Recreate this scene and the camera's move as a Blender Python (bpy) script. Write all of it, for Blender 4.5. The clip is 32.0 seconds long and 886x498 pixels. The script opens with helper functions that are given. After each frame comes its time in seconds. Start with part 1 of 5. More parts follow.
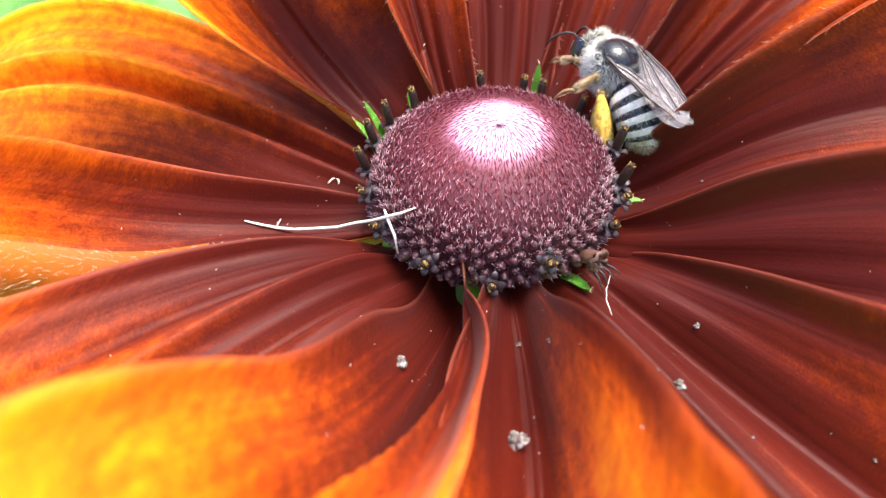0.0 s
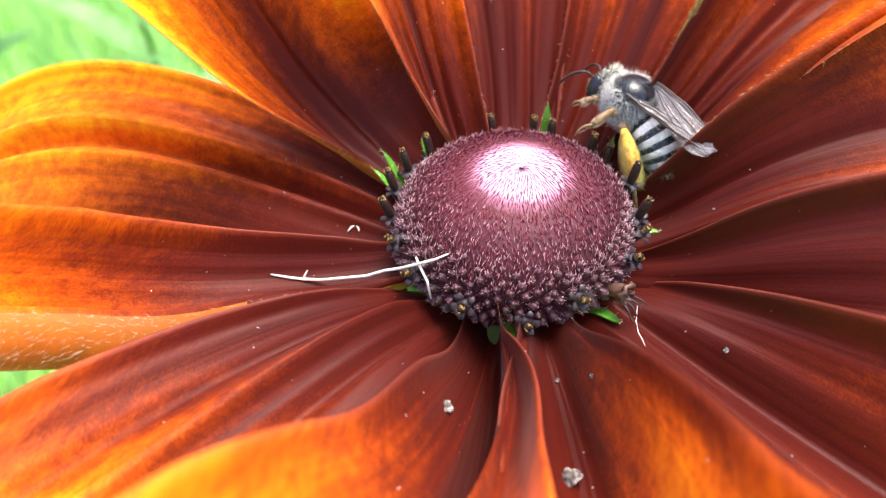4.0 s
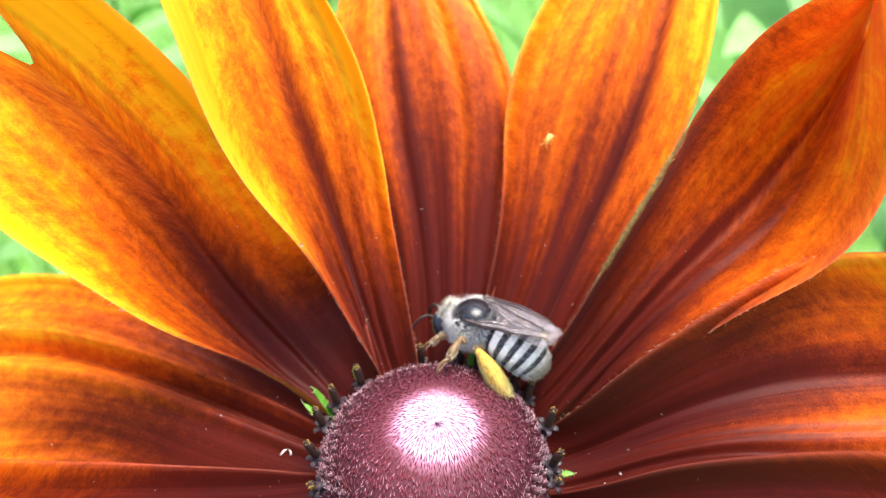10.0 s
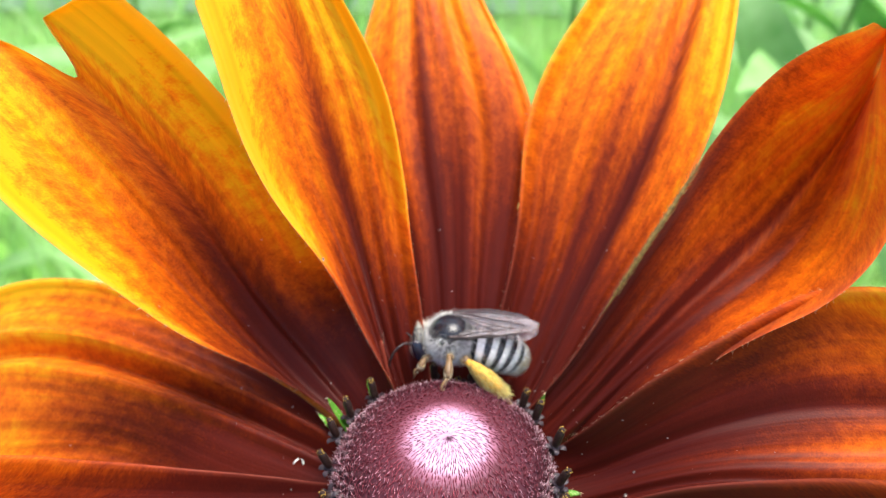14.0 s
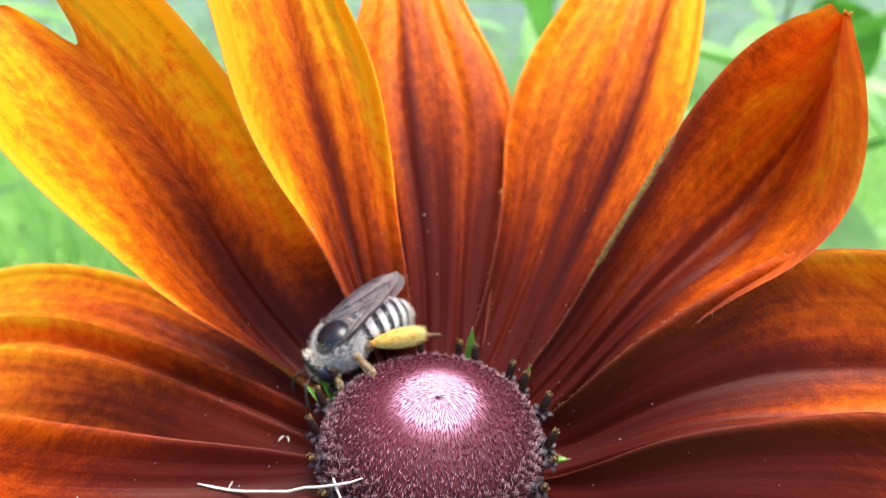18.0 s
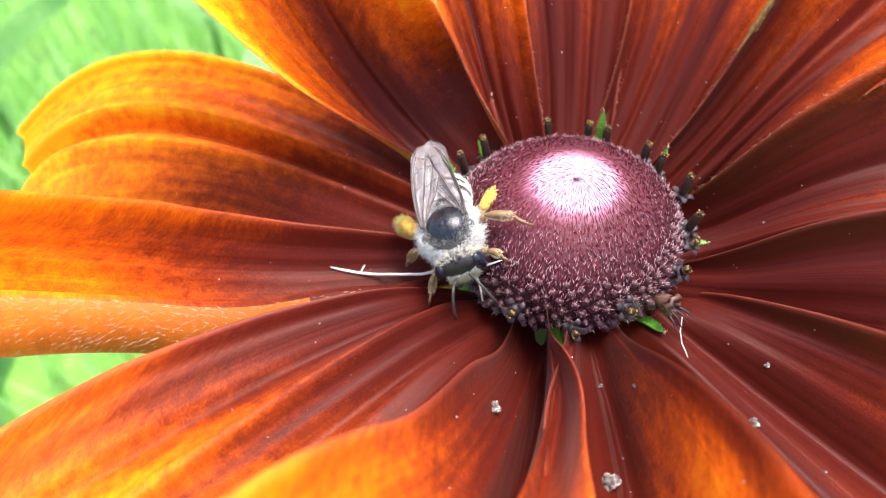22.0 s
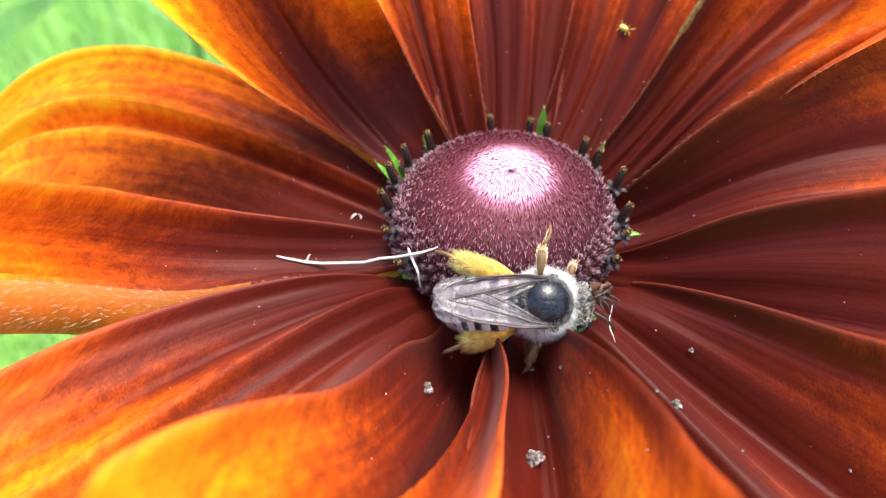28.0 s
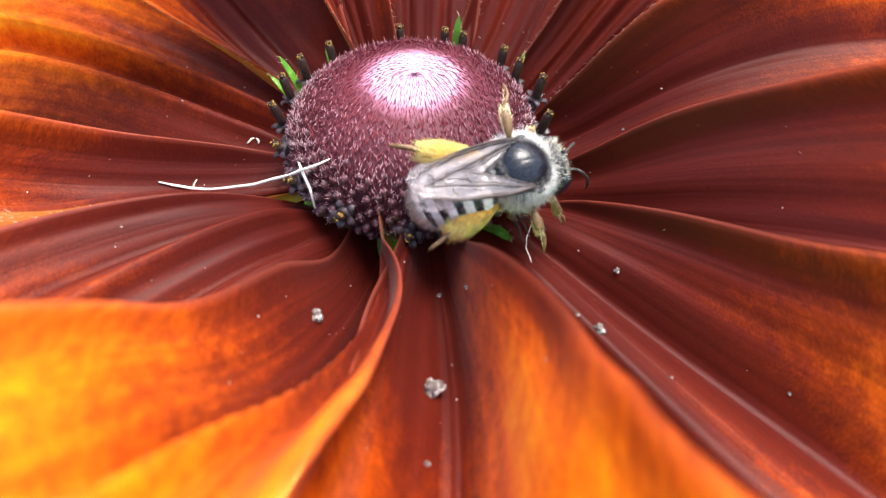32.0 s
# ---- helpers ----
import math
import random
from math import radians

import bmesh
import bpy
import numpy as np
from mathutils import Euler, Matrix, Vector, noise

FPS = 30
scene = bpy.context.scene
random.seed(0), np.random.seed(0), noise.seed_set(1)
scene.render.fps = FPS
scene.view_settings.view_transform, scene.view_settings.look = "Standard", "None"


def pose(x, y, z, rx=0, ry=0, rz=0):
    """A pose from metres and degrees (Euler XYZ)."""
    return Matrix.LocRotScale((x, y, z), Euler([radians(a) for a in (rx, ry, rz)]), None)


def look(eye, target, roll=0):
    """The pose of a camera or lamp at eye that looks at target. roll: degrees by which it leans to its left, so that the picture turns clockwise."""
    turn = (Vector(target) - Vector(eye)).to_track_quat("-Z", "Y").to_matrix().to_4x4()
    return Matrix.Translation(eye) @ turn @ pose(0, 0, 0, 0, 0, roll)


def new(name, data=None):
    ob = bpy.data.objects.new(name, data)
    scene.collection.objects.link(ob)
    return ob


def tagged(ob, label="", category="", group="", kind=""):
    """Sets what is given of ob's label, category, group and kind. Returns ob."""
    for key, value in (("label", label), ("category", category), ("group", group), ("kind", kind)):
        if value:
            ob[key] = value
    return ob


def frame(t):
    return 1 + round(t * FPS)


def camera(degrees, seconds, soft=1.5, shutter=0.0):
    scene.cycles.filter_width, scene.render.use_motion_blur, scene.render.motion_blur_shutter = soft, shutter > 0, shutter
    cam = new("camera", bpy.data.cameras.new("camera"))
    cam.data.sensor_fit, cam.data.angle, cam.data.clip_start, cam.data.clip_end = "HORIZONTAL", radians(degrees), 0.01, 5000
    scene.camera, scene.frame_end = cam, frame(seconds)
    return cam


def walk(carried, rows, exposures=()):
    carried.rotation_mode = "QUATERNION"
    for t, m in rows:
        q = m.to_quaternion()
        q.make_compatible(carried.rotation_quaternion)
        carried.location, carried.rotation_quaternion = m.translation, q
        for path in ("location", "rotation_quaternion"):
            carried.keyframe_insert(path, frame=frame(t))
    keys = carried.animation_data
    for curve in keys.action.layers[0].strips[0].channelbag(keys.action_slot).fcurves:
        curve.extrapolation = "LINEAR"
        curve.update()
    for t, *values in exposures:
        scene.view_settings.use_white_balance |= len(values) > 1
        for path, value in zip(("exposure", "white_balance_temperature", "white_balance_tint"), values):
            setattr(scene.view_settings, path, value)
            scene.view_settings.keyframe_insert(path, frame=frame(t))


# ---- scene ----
cam = camera(59.6, 32.0, 1.25)
MM = 0.001
# seconds, place in millimetres from the middle of the flower head, turn in degrees
PATH = [
    (0, -3.45, -44.36, 42.49, 43.89, 0.15, 0.05),
    (0.5, -4.74, -43.96, 44.49, 44.84, 0.33, 0.27),
    (1, -5.71, -43.99, 45.18, 45.37, 0.07, 1.04),
    (1.5, -8.04, -45.08, 44.96, 44.84, 0.34, 1.56),
    (2, -11.46, -44.58, 45.32, 45.18, 0.67, -1.50),
    (2.5, -11.04, -44.66, 44.43, 44.54, 0.64, -1.68),
    (4.5, -7.37, -43.69, 44.77, 45.73, 0.81, -4.78),
    (5, -6.34, -43.39, 45.45, 45.99, 0.62, -4.68),
    (5.5, -3.85, -43.14, 45.80, 47.03, 0.83, -5.73),
    (6, -3.84, -43.09, 45.44, 47.30, 0.01, -4.97),
    (6.5, -1.13, -42.43, 47.45, 48.78, 0.21, -7.64),
    (7, 0.11, -42.83, 46.85, 48.89, -0.44, -7.34),
    (7.5, 0.93, -42.48, 47.82, 49.35, -0.19, -7.74),
    (8, -0.15, -41.99, 48.18, 48.71, -0.39, -4.36),
    (8.5, -1.93, -38.43, 53.35, 48.09, -0.04, -2.97),
    (9, -2.37, -36.98, 57.32, 49.31, -0.28, -3.03),
    (9.5, -1.74, -37.28, 56.38, 49.45, -0.16, -2.73),
    (10, -1.57, -36.90, 57.19, 49.96, 0.10, -3.82),
    (10.5, -1.50, -35.73, 58.48, 49.80, 0.11, -3.98),
    (11, -0.46, -35.97, 57.02, 49.90, 0.13, -4.05),
    (11.5, -0.92, -35.74, 57.50, 49.45, -0.37, -4.70),
    (12, -1.11, -35.91, 57.78, 49.43, -0.55, -5.11),
    (12.5, -1.45, -35.28, 59.18, 49.30, -0.66, -5.09),
    (13, -1.15, -35.35, 58.83, 48.85, -1.02, -4.71),
    (13.5, -1.93, -36.35, 59.06, 49.74, -1.14, -3.91),
    (14, -2.44, -38.71, 58.14, 51.78, -1.19, -1.99),
    (14.5, -2.97, -42.64, 59.20, 57.33, -1.23, -3.10),
    (16.5, -3.41, -45.49, 52.99, 58.62, -2.02, -3.72),
    (17, -3.52, -45.98, 52.13, 58.56, -2.05, -4.11),
    (17.5, -4.38, -45.25, 52.17, 58.30, -2.64, -4.18),
    (18, -4.04, -45.19, 51.73, 57.47, -2.45, -3.83),
    (18.5, -3.24, -43.79, 50.41, 53.91, -1.37, -4.94),
    (19, -3.44, -42.28, 47.21, 48.67, -1.68, -2.66),
    (19.5, -3.81, -41.67, 48.48, 45.49, -0.73, -2.21),
    (20, -4.01, -40.98, 49.16, 43.54, -0.23, -1.74),
    (20.5, -6.00, -41.84, 47.79, 43.13, -0.02, -1.58),
    (21, -7.84, -44.27, 45.41, 42.96, 0.72, -2.05),
    (21.5, -8.26, -43.11, 47.89, 42.40, 1.08, -1.04),
    (22, -8.92, -43.50, 48.43, 42.79, 1.39, -0.45),
    (22.5, -9.75, -43.73, 48.17, 42.72, 1.45, -0.43),
    (23, -10.28, -43.72, 46.79, 42.41, 1.15, -0.65),
    (23.5, -9.73, -44.64, 47.91, 42.65, 0.75, -0.19),
    (24, -8.65, -45.09, 50.32, 43.07, 1.10, 0.13),
    (24.5, -7.75, -43.60, 52.39, 43.72, 1.01, -0.32),
    (26.5, -7.30, -44.32, 48.61, 43.92, 0.23, -1.13),
    (27, -5.54, -45.71, 49.06, 44.01, 0.14, -0.99),
    (27.5, -4.35, -46.59, 50.26, 44.43, 0.39, -0.75),
    (28, -5.55, -46.24, 48.53, 43.71, 0.16, -0.96),
    (28.5, -5.75, -45.09, 48.30, 43.86, 0.21, -1.05),
    (29, -4.73, -44.68, 47.67, 43.81, 0.27, -1.23),
    (29.5, -4.79, -45.58, 45.95, 43.42, 0.08, -1.24),
    (30, -4.67, -45.55, 46.12, 43.51, 0.01, -1.04),
    (30.5, -3.14, -45.49, 42.90, 43.04, -0.12, -1.38),
    (31, -0.31, -45.76, 38.97, 42.96, -0.25, -2.12),
    (31.5, -0.01, -45.47, 39.73, 42.67, -0.28, -3.14),
    (32, -0.50, -45.54, 40.18, 42.94, -0.72, -3.10),
]
STOPS = ((0, 1.9), (1, 1.8), (2, 1.43), (3.5, 1.62), (5, 1.86), (6, 1.94), (7, 2.09), (8, 1.93), (9, 1.79), (10, 1.66), (11, 1.43), (14, 1.34), (17, 1.14), (18, 1.3), (19, 1.62), (20, 1.97), (21, 1.88), (22, 1.75), (23, 1.53), (24, 1.53), (27, 1.59), (29, 1.57), (30, 1.6), (31, 1.66), (32, 1.7))
walk(cam, [(t, pose(x * MM, y * MM, z * MM, rx, ry, rz)) for t, x, y, z, rx, ry, rz in PATH], STOPS)
cam.data.dof.use_dof = True
cam.data.dof.focus_distance = 0.056
cam.data.dof.aperture_fstop = 38.0

# ---- light ----
SUN_EL, SUN_AZ = 75.0, 50.0
world = bpy.data.worlds.new("sky")
scene.world = world
world.use_nodes = True
wn = world.node_tree
sky = wn.nodes.new("ShaderNodeTexSky")
sky.sky_type = "NISHITA"
sky.sun_disc = False
sky.sun_elevation = radians(SUN_EL)
sky.sun_rotation = radians(SUN_AZ)
sky.air_density, sky.dust_density, sky.ozone_density = 1.0, 4.0, 1.0
wn.nodes["Background"].inputs["Strength"].default_value = 0.15
wn.links.new(sky.outputs[0], wn.nodes["Background"].inputs["Color"])
sun = new("sun", bpy.data.lights.new("sun", "SUN"))
sun.data.energy, sun.data.angle, sun.data.color = 1.8, radians(30), (1.0, 0.97, 0.92)
sun.matrix_basis = look((0, 0, 0), (-math.sin(radians(SUN_AZ)) * math.cos(radians(SUN_EL)), -math.cos(radians(SUN_AZ)) * math.cos(radians(SUN_EL)), -math.sin(radians(SUN_EL))))


# ---- materials ----
def material(name):
    """A node material, its tree, its Principled shader and a short way to add nodes."""
    m = bpy.data.materials.new(name)
    m.use_nodes = True
    t = m.node_tree
    b = t.nodes["Principled BSDF"]

    def add(kind, **sets):
        n = t.nodes.new(kind)
        for k, v in sets.items():
            n.inputs[k.replace("_", " ")].default_value = v
        return n

    return m, t, b, add


def ramp(t, source, stops):
    n = t.nodes.new("ShaderNodeValToRGB")
    e = n.color_ramp.elements
    while len(e) < len(stops):
        e.new(0.5)
    for x, (p, c) in zip(e, stops):
        x.position, x.color = p, (*c, 1)
    t.links.new(source, n.inputs[0])
    return n.outputs[0]


def maths(t, op, a, b=0.0, c=None):
    n = t.nodes.new("ShaderNodeMath")
    n.operation = op
    for i, v in enumerate((a, b) if c is None else (a, b, c)):
        if isinstance(v, (int, float)):
            n.inputs[i].default_value = v
        else:
            t.links.new(v, n.inputs[i])
    return n.outputs[0]


def blend(t, fac, a, b, how="MIX"):
    n = t.nodes.new("ShaderNodeMix")
    n.data_type, n.blend_type = "RGBA", how
    for sock, v in ((n.inputs[0], fac), (n.inputs[6], a), (n.inputs[7], b)):
        if isinstance(v, (int, float)):
            sock.default_value = v
        elif isinstance(v, tuple):
            sock.default_value = (*v, 1)
        else:
            t.links.new(v, sock)
    return n.outputs[2]


def grain(t, coords, scale, detail=3.0, rough=0.6, stretch=(1, 1, 1)):
    mp = t.nodes.new("ShaderNodeMapping")
    mp.inputs["Scale"].default_value = stretch
    t.links.new(coords, mp.inputs["Vector"])
    n = t.nodes.new("ShaderNodeTexNoise")
    n.inputs["Scale"].default_value, n.inputs["Detail"].default_value, n.inputs["Roughness"].default_value = scale, detail, rough
    t.links.new(mp.outputs[0], n.inputs["Vector"])
    return n.outputs[0]


def relief(t, b, height, strength, distance):
    n = t.nodes.new("ShaderNodeBump")
    n.inputs["Strength"].default_value, n.inputs["Distance"].default_value = strength, distance
    t.links.new(height, n.inputs["Height"])
    t.links.new(n.outputs[0], b.inputs["Normal"])


def plain(name, color, rough=0.6, spread=0.25, scale=900.0, bump=0.3, metal=0.0, sheen=0.0, spec=0.5):
    """A surface of one colour with a fine mottling and relief."""
    m, t, b, add = material(name)
    co = t.nodes.new("ShaderNodeTexCoord").outputs["Object"]
    g = grain(t, co, scale)
    dark = tuple(c * (1 - spread) for c in color)
    light = tuple(min(1, c * (1 + spread)) for c in color)
    t.links.new(ramp(t, g, [(0.3, dark), (0.7, light)]), b.inputs["Base Color"])
    b.inputs["Roughness"].default_value = rough
    b.inputs["Metallic"].default_value = metal
    b.inputs["Specular IOR Level"].default_value = spec
    if sheen:
        b.inputs["Sheen Weight"].default_value = sheen
        b.inputs["Sheen Roughness"].default_value = 0.4
    if bump:
        relief(t, b, g, bump, 0.0001)
    return m


def petal_material(name, back=False):
    """Velvety ray petal: mahogany at the base, orange further out, yellow streaks towards tip and margins."""
    m, t, b, add = material(name)
    uv = t.nodes.new("ShaderNodeUVMap")
    uv.uv_map = "along"
    sep = t.nodes.new("ShaderNodeSeparateXYZ")
    t.links.new(uv.outputs[0], sep.inputs[0])
    across, along = sep.outputs[0], sep.outputs[1]
    rnd = t.nodes.new("ShaderNodeObjectInfo").outputs["Random"]
    shift = t.nodes.new("ShaderNodeCombineXYZ")
    t.links.new(maths(t, "MULTIPLY", rnd, 37.0), shift.inputs[2])
    vec = t.nodes.new("ShaderNodeVectorMath")
    flat = t.nodes.new("ShaderNodeUVMap")
    flat.uv_map = "plan"
    t.links.new(flat.outputs[0], vec.inputs[0])
    t.links.new(shift.outputs[0], vec.inputs[1])
    co = vec.outputs[0]
    streak = grain(t, co, 1.0, 3, 0.55, (17, 1.4, 1))
    blotch = grain(t, co, 1.0, 4, 0.62, (6, 6, 1))
    dash = grain(t, co, 1.0, 4, 0.62, (22, 44, 1))
    mottle = grain(t, co, 1.0, 2, 0.6, (100, 260, 1))
    vein = grain(t, co, 1.0, 2, 0.5, (34, 0.8, 1))
    far = maths(t, "MULTIPLY_ADD", along, 0.9, 0.30)
    f = maths(t, "MULTIPLY_ADD", maths(t, "SUBTRACT", streak, 0.5), 0.36, along)
    f = maths(t, "ADD", f, maths(t, "MULTIPLY", far, maths(t, "MULTIPLY", maths(t, "SUBTRACT", blotch, 0.5), 0.60)))
    f = maths(t, "ADD", f, maths(t, "MULTIPLY", far, maths(t, "MULTIPLY", maths(t, "SUBTRACT", dash, 0.5), 0.58)))
    f = maths(t, "MULTIPLY_ADD", maths(t, "SUBTRACT", mottle, 0.5), 0.34, f)
    f = maths(t, "MULTIPLY", f, 0.8)
    col = ramp(t, f, [(0.0, (0.086, 0.0088, 0.0052)), (0.22, (0.128, 0.0128, 0.0050)), (0.38, (0.27, 0.033, 0.004)), (0.52, (0.54, 0.086, 0.003)), (0.66, (0.79, 0.165, 0.003)), (0.80, (0.90, 0.30, 0.004)), (0.97, (0.95, 0.52, 0.008))])
    # darker and paler veins along it, and a paler lip at the margins
    col = blend(t, 1.0, col, ramp(t, vein, [(0.30, (0.84, 0.82, 0.84)), (0.70, (1.14, 1.10, 1.08))]), "MULTIPLY")
    edge = maths(t, "MULTIPLY", maths(t, "SUBTRACT", maths(t, "ABSOLUTE", maths(t, "MULTIPLY_ADD", across, 2.0, -1.0)), 0.94), 14.0)
    edge = maths(t, "MINIMUM", maths(t, "MAXIMUM", edge, 0.0), 0.8)
    col = blend(t, edge, col, (0.20, 0.058, 0.036), "ADD")
    if back:
        col = blend(t, 0.5, col, (0.80, 0.28, 0.04))
    t.links.new(col, b.inputs["Base Color"])
    b.inputs["Roughness"].default_value = 0.44
    b.inputs["Specular IOR Level"].default_value = 0.15
    b.inputs["Sheen Weight"].default_value = 0.14
    b.inputs["Sheen Roughness"].default_value = 0.4
    b.inputs["Sheen Tint"].default_value = (1.0, 0.62, 0.60, 1)
    h = maths(t, "ADD", vein, maths(t, "MULTIPLY", mottle, 0.4))
    relief(t, b, h, 0.28, 0.0002)
    tr = t.nodes.new("ShaderNodeBsdfTranslucent")
    t.links.new(col, tr.inputs["Color"])
    mix = t.nodes.new("ShaderNodeMixShader")
    mix.inputs[0].default_value = 0.5 if back else 0.35
    t.links.new(b.outputs[0], mix.inputs[1])
    t.links.new(tr.outputs[0], mix.inputs[2])
    t.links.new(mix.outputs[0], t.nodes["Material Output"].inputs["Surface"])
    return m


PETAL = petal_material("petal")
PETAL_BACK = petal_material("petal_back", True)
FLORET = plain("floret_dark", (0.025, 0.014, 0.02), 0.6, 0.4, 3000)
ANTHER = plain("anther_black", (0.028, 0.014, 0.011), 0.5, 0.5, 3000, spec=0.2)
POLLEN = plain("pollen", (0.34, 0.21, 0.03), 0.85, 0.35, 5000, 0.8)
BRACT = plain("bract_green", (0.10, 0.32, 0.02), 0.55, 0.35, 700)
FUZZ = plain("fuzz", (0.86, 0.66, 0.44), 0.6, 0.2, 3000, 0)
OLIVE = plain("petal_olive", (0.20, 0.12, 0.03), 0.8, 0.5, 2500, 0.6)
STEM = plain("stem_green", (0.09, 0.20, 0.03), 0.6, 0.3, 400)


# ---- building helpers ----
def mesh(name, verts, faces, mats, uvs=None, index=None, smooth=True, plan=None):
    me = bpy.data.meshes.new(name)
    me.from_pydata([tuple(v) for v in verts], [], faces)
    for m in mats if isinstance(mats, (list, tuple)) else [mats]:
        me.materials.append(m)
    if index is not None:
        me.polygons.foreach_set("material_index", index)
    me.polygons.foreach_set("use_smooth", [smooth] * len(faces))
    if uvs is not None:
        layer = me.uv_layers.new(name="along")
        loops = np.empty(len(me.loops), int)
        me.loops.foreach_get("vertex_index", loops)
        layer.data.foreach_set("uv", np.asarray(uvs, float)[loops].ravel())
    if plan is not None:
        me.uv_layers.new(name="plan").data.foreach_set("uv", np.asarray(plan, float)[loops].ravel())
    me.update()
    return me


def part(name, me, parent, label="", at=None):
    ob = new(name, me)
    ob.parent = parent
    if at is not None:
        ob.matrix_basis = at
    return tagged(ob, label)


def thing(name, label, category, at=None, group="", kind="", me=None):
    ob = new(name, me)
    if at is not None:
        ob.matrix_basis = at
    return tagged(ob, label, category, group, kind)


def smoothstep(a, b, x):
    t = np.clip((np.asarray(x, float) - a) / (b - a), 0, 1)
    return t * t * (3 - 2 * t)


class Shape:
    """Collects vertices and faces in millimetres, with a material slot for each face."""

    def __init__(self):
        self.v, self.f, self.i = [], [], []

    def grid(self, rows, slot=0, closed=False):
        """Rows of points, joined by quads; closed: each row is a ring."""
        base, n = len(self.v), len(rows[0])
        for row in rows:
            self.v.extend(row)
        for a in range(len(rows) - 1):
            for b in range(n if closed else n - 1):
                c = (b + 1) % n
                self.f.append((base + a * n + b, base + a * n + c, base + (a + 1) * n + c, base + (a + 1) * n + b))
                self.i.append(slot)
        return self

    def tube(self, path, radii, sides=8, slot=0, flat=1.0, caps=True):
        """A tube along a path, with a radius at each point; flat squeezes it along its second axis."""
        path = [Vector(p) for p in path]
        radii = list(radii)
        rows, side = [], None
        for k, p in enumerate(path):
            d = (path[min(k + 1, len(path) - 1)] - path[max(k - 1, 0)]).normalized()
            if side is None:
                side = d.orthogonal().normalized()
            side = (side - d * side.dot(d)).normalized()
            up = d.cross(side)
            rows.append([p + side * (radii[k] * math.cos(2 * math.pi * j / sides)) + up * (radii[k] * flat * math.sin(2 * math.pi * j / sides)) for j in range(sides)])
        base = len(self.v)
        self.grid(rows, slot, True)
        if caps:
            self.f.append(tuple(range(base + sides - 1, base - 1, -1)))
            self.f.append(tuple(range(base + (len(rows) - 1) * sides, base + len(rows) * sides)))
            self.i += [slot, slot]
        return self

    def ball(self, centre, size, slot=0, rings=10, sides=16, turn=None, shape=None):
        """An ellipsoid with half axes size; shape(x, y, z) may push its points about."""
        rows = []
        for a in range(rings + 1):
            th = math.pi * (0.001 + 0.998 * a / rings)
            row = []
            for b in range(sides):
                ph = 2 * math.pi * b / sides
                p = Vector((math.cos(th), math.sin(th) * math.cos(ph), math.sin(th) * math.sin(ph)))
                if shape:
                    p = Vector(shape(p))
                p = Vector((p.x * size[0], p.y * size[1], p.z * size[2]))
                if turn is not None:
                    p = turn @ p
                row.append(p + Vector(centre))
            rows.append(row)
        return self.grid(rows, slot, True)

    def spike(self, root, way, length, width, slot=0, sides=3, bend=None):
        """A thin hair or bract: a narrow cone, bent at its middle when bend is given."""
        root, way = Vector(root), Vector(way).normalized()
        side = way.orthogonal().normalized()
        up = way.cross(side)
        base = len(self.v)
        ring = [(math.cos(2 * math.pi * k / sides), math.sin(2 * math.pi * k / sides)) for k in range(sides)]
        self.v.extend(root + side * (width * c) + up * (width * s) for c, s in ring)
        if bend is None:
            self.v.append(root + way * length)
            self.f.extend((base + k, base + (k + 1) % sides, base + sides) for k in range(sides))
            self.i += [slot] * sides
        else:
            mid = root + way * (0.5 * length)
            self.v.extend(mid + side * (0.75 * width * c) + up * (0.75 * width * s) for c, s in ring)
            self.v.append(mid + (way + Vector(bend)).normalized() * (0.5 * length))
            for k in range(sides):
                n = (k + 1) % sides
                self.f += [(base + k, base + n, base + sides + n, base + sides + k), (base + sides + k, base + sides + n, base + 2 * sides)]
                self.i += [slot, slot]
        return self

    def mesh(self, name, mats, smooth=True):
        me = mesh(name, [(p[0] * MM, p[1] * MM, p[2] * MM) for p in self.v], self.f, mats, None, self.i, smooth)
        return me


# ---- the flower ----
flower = thing("flower", "orange and mahogany coneflower head with a purple-brown dome", "flower", pose(0, 0, 0))


DUST = []


def crease(x):
    """A wave with its valley at 0 and rather sharp folds."""
    return -2 / math.pi * math.asin(0.97 * math.cos(x))


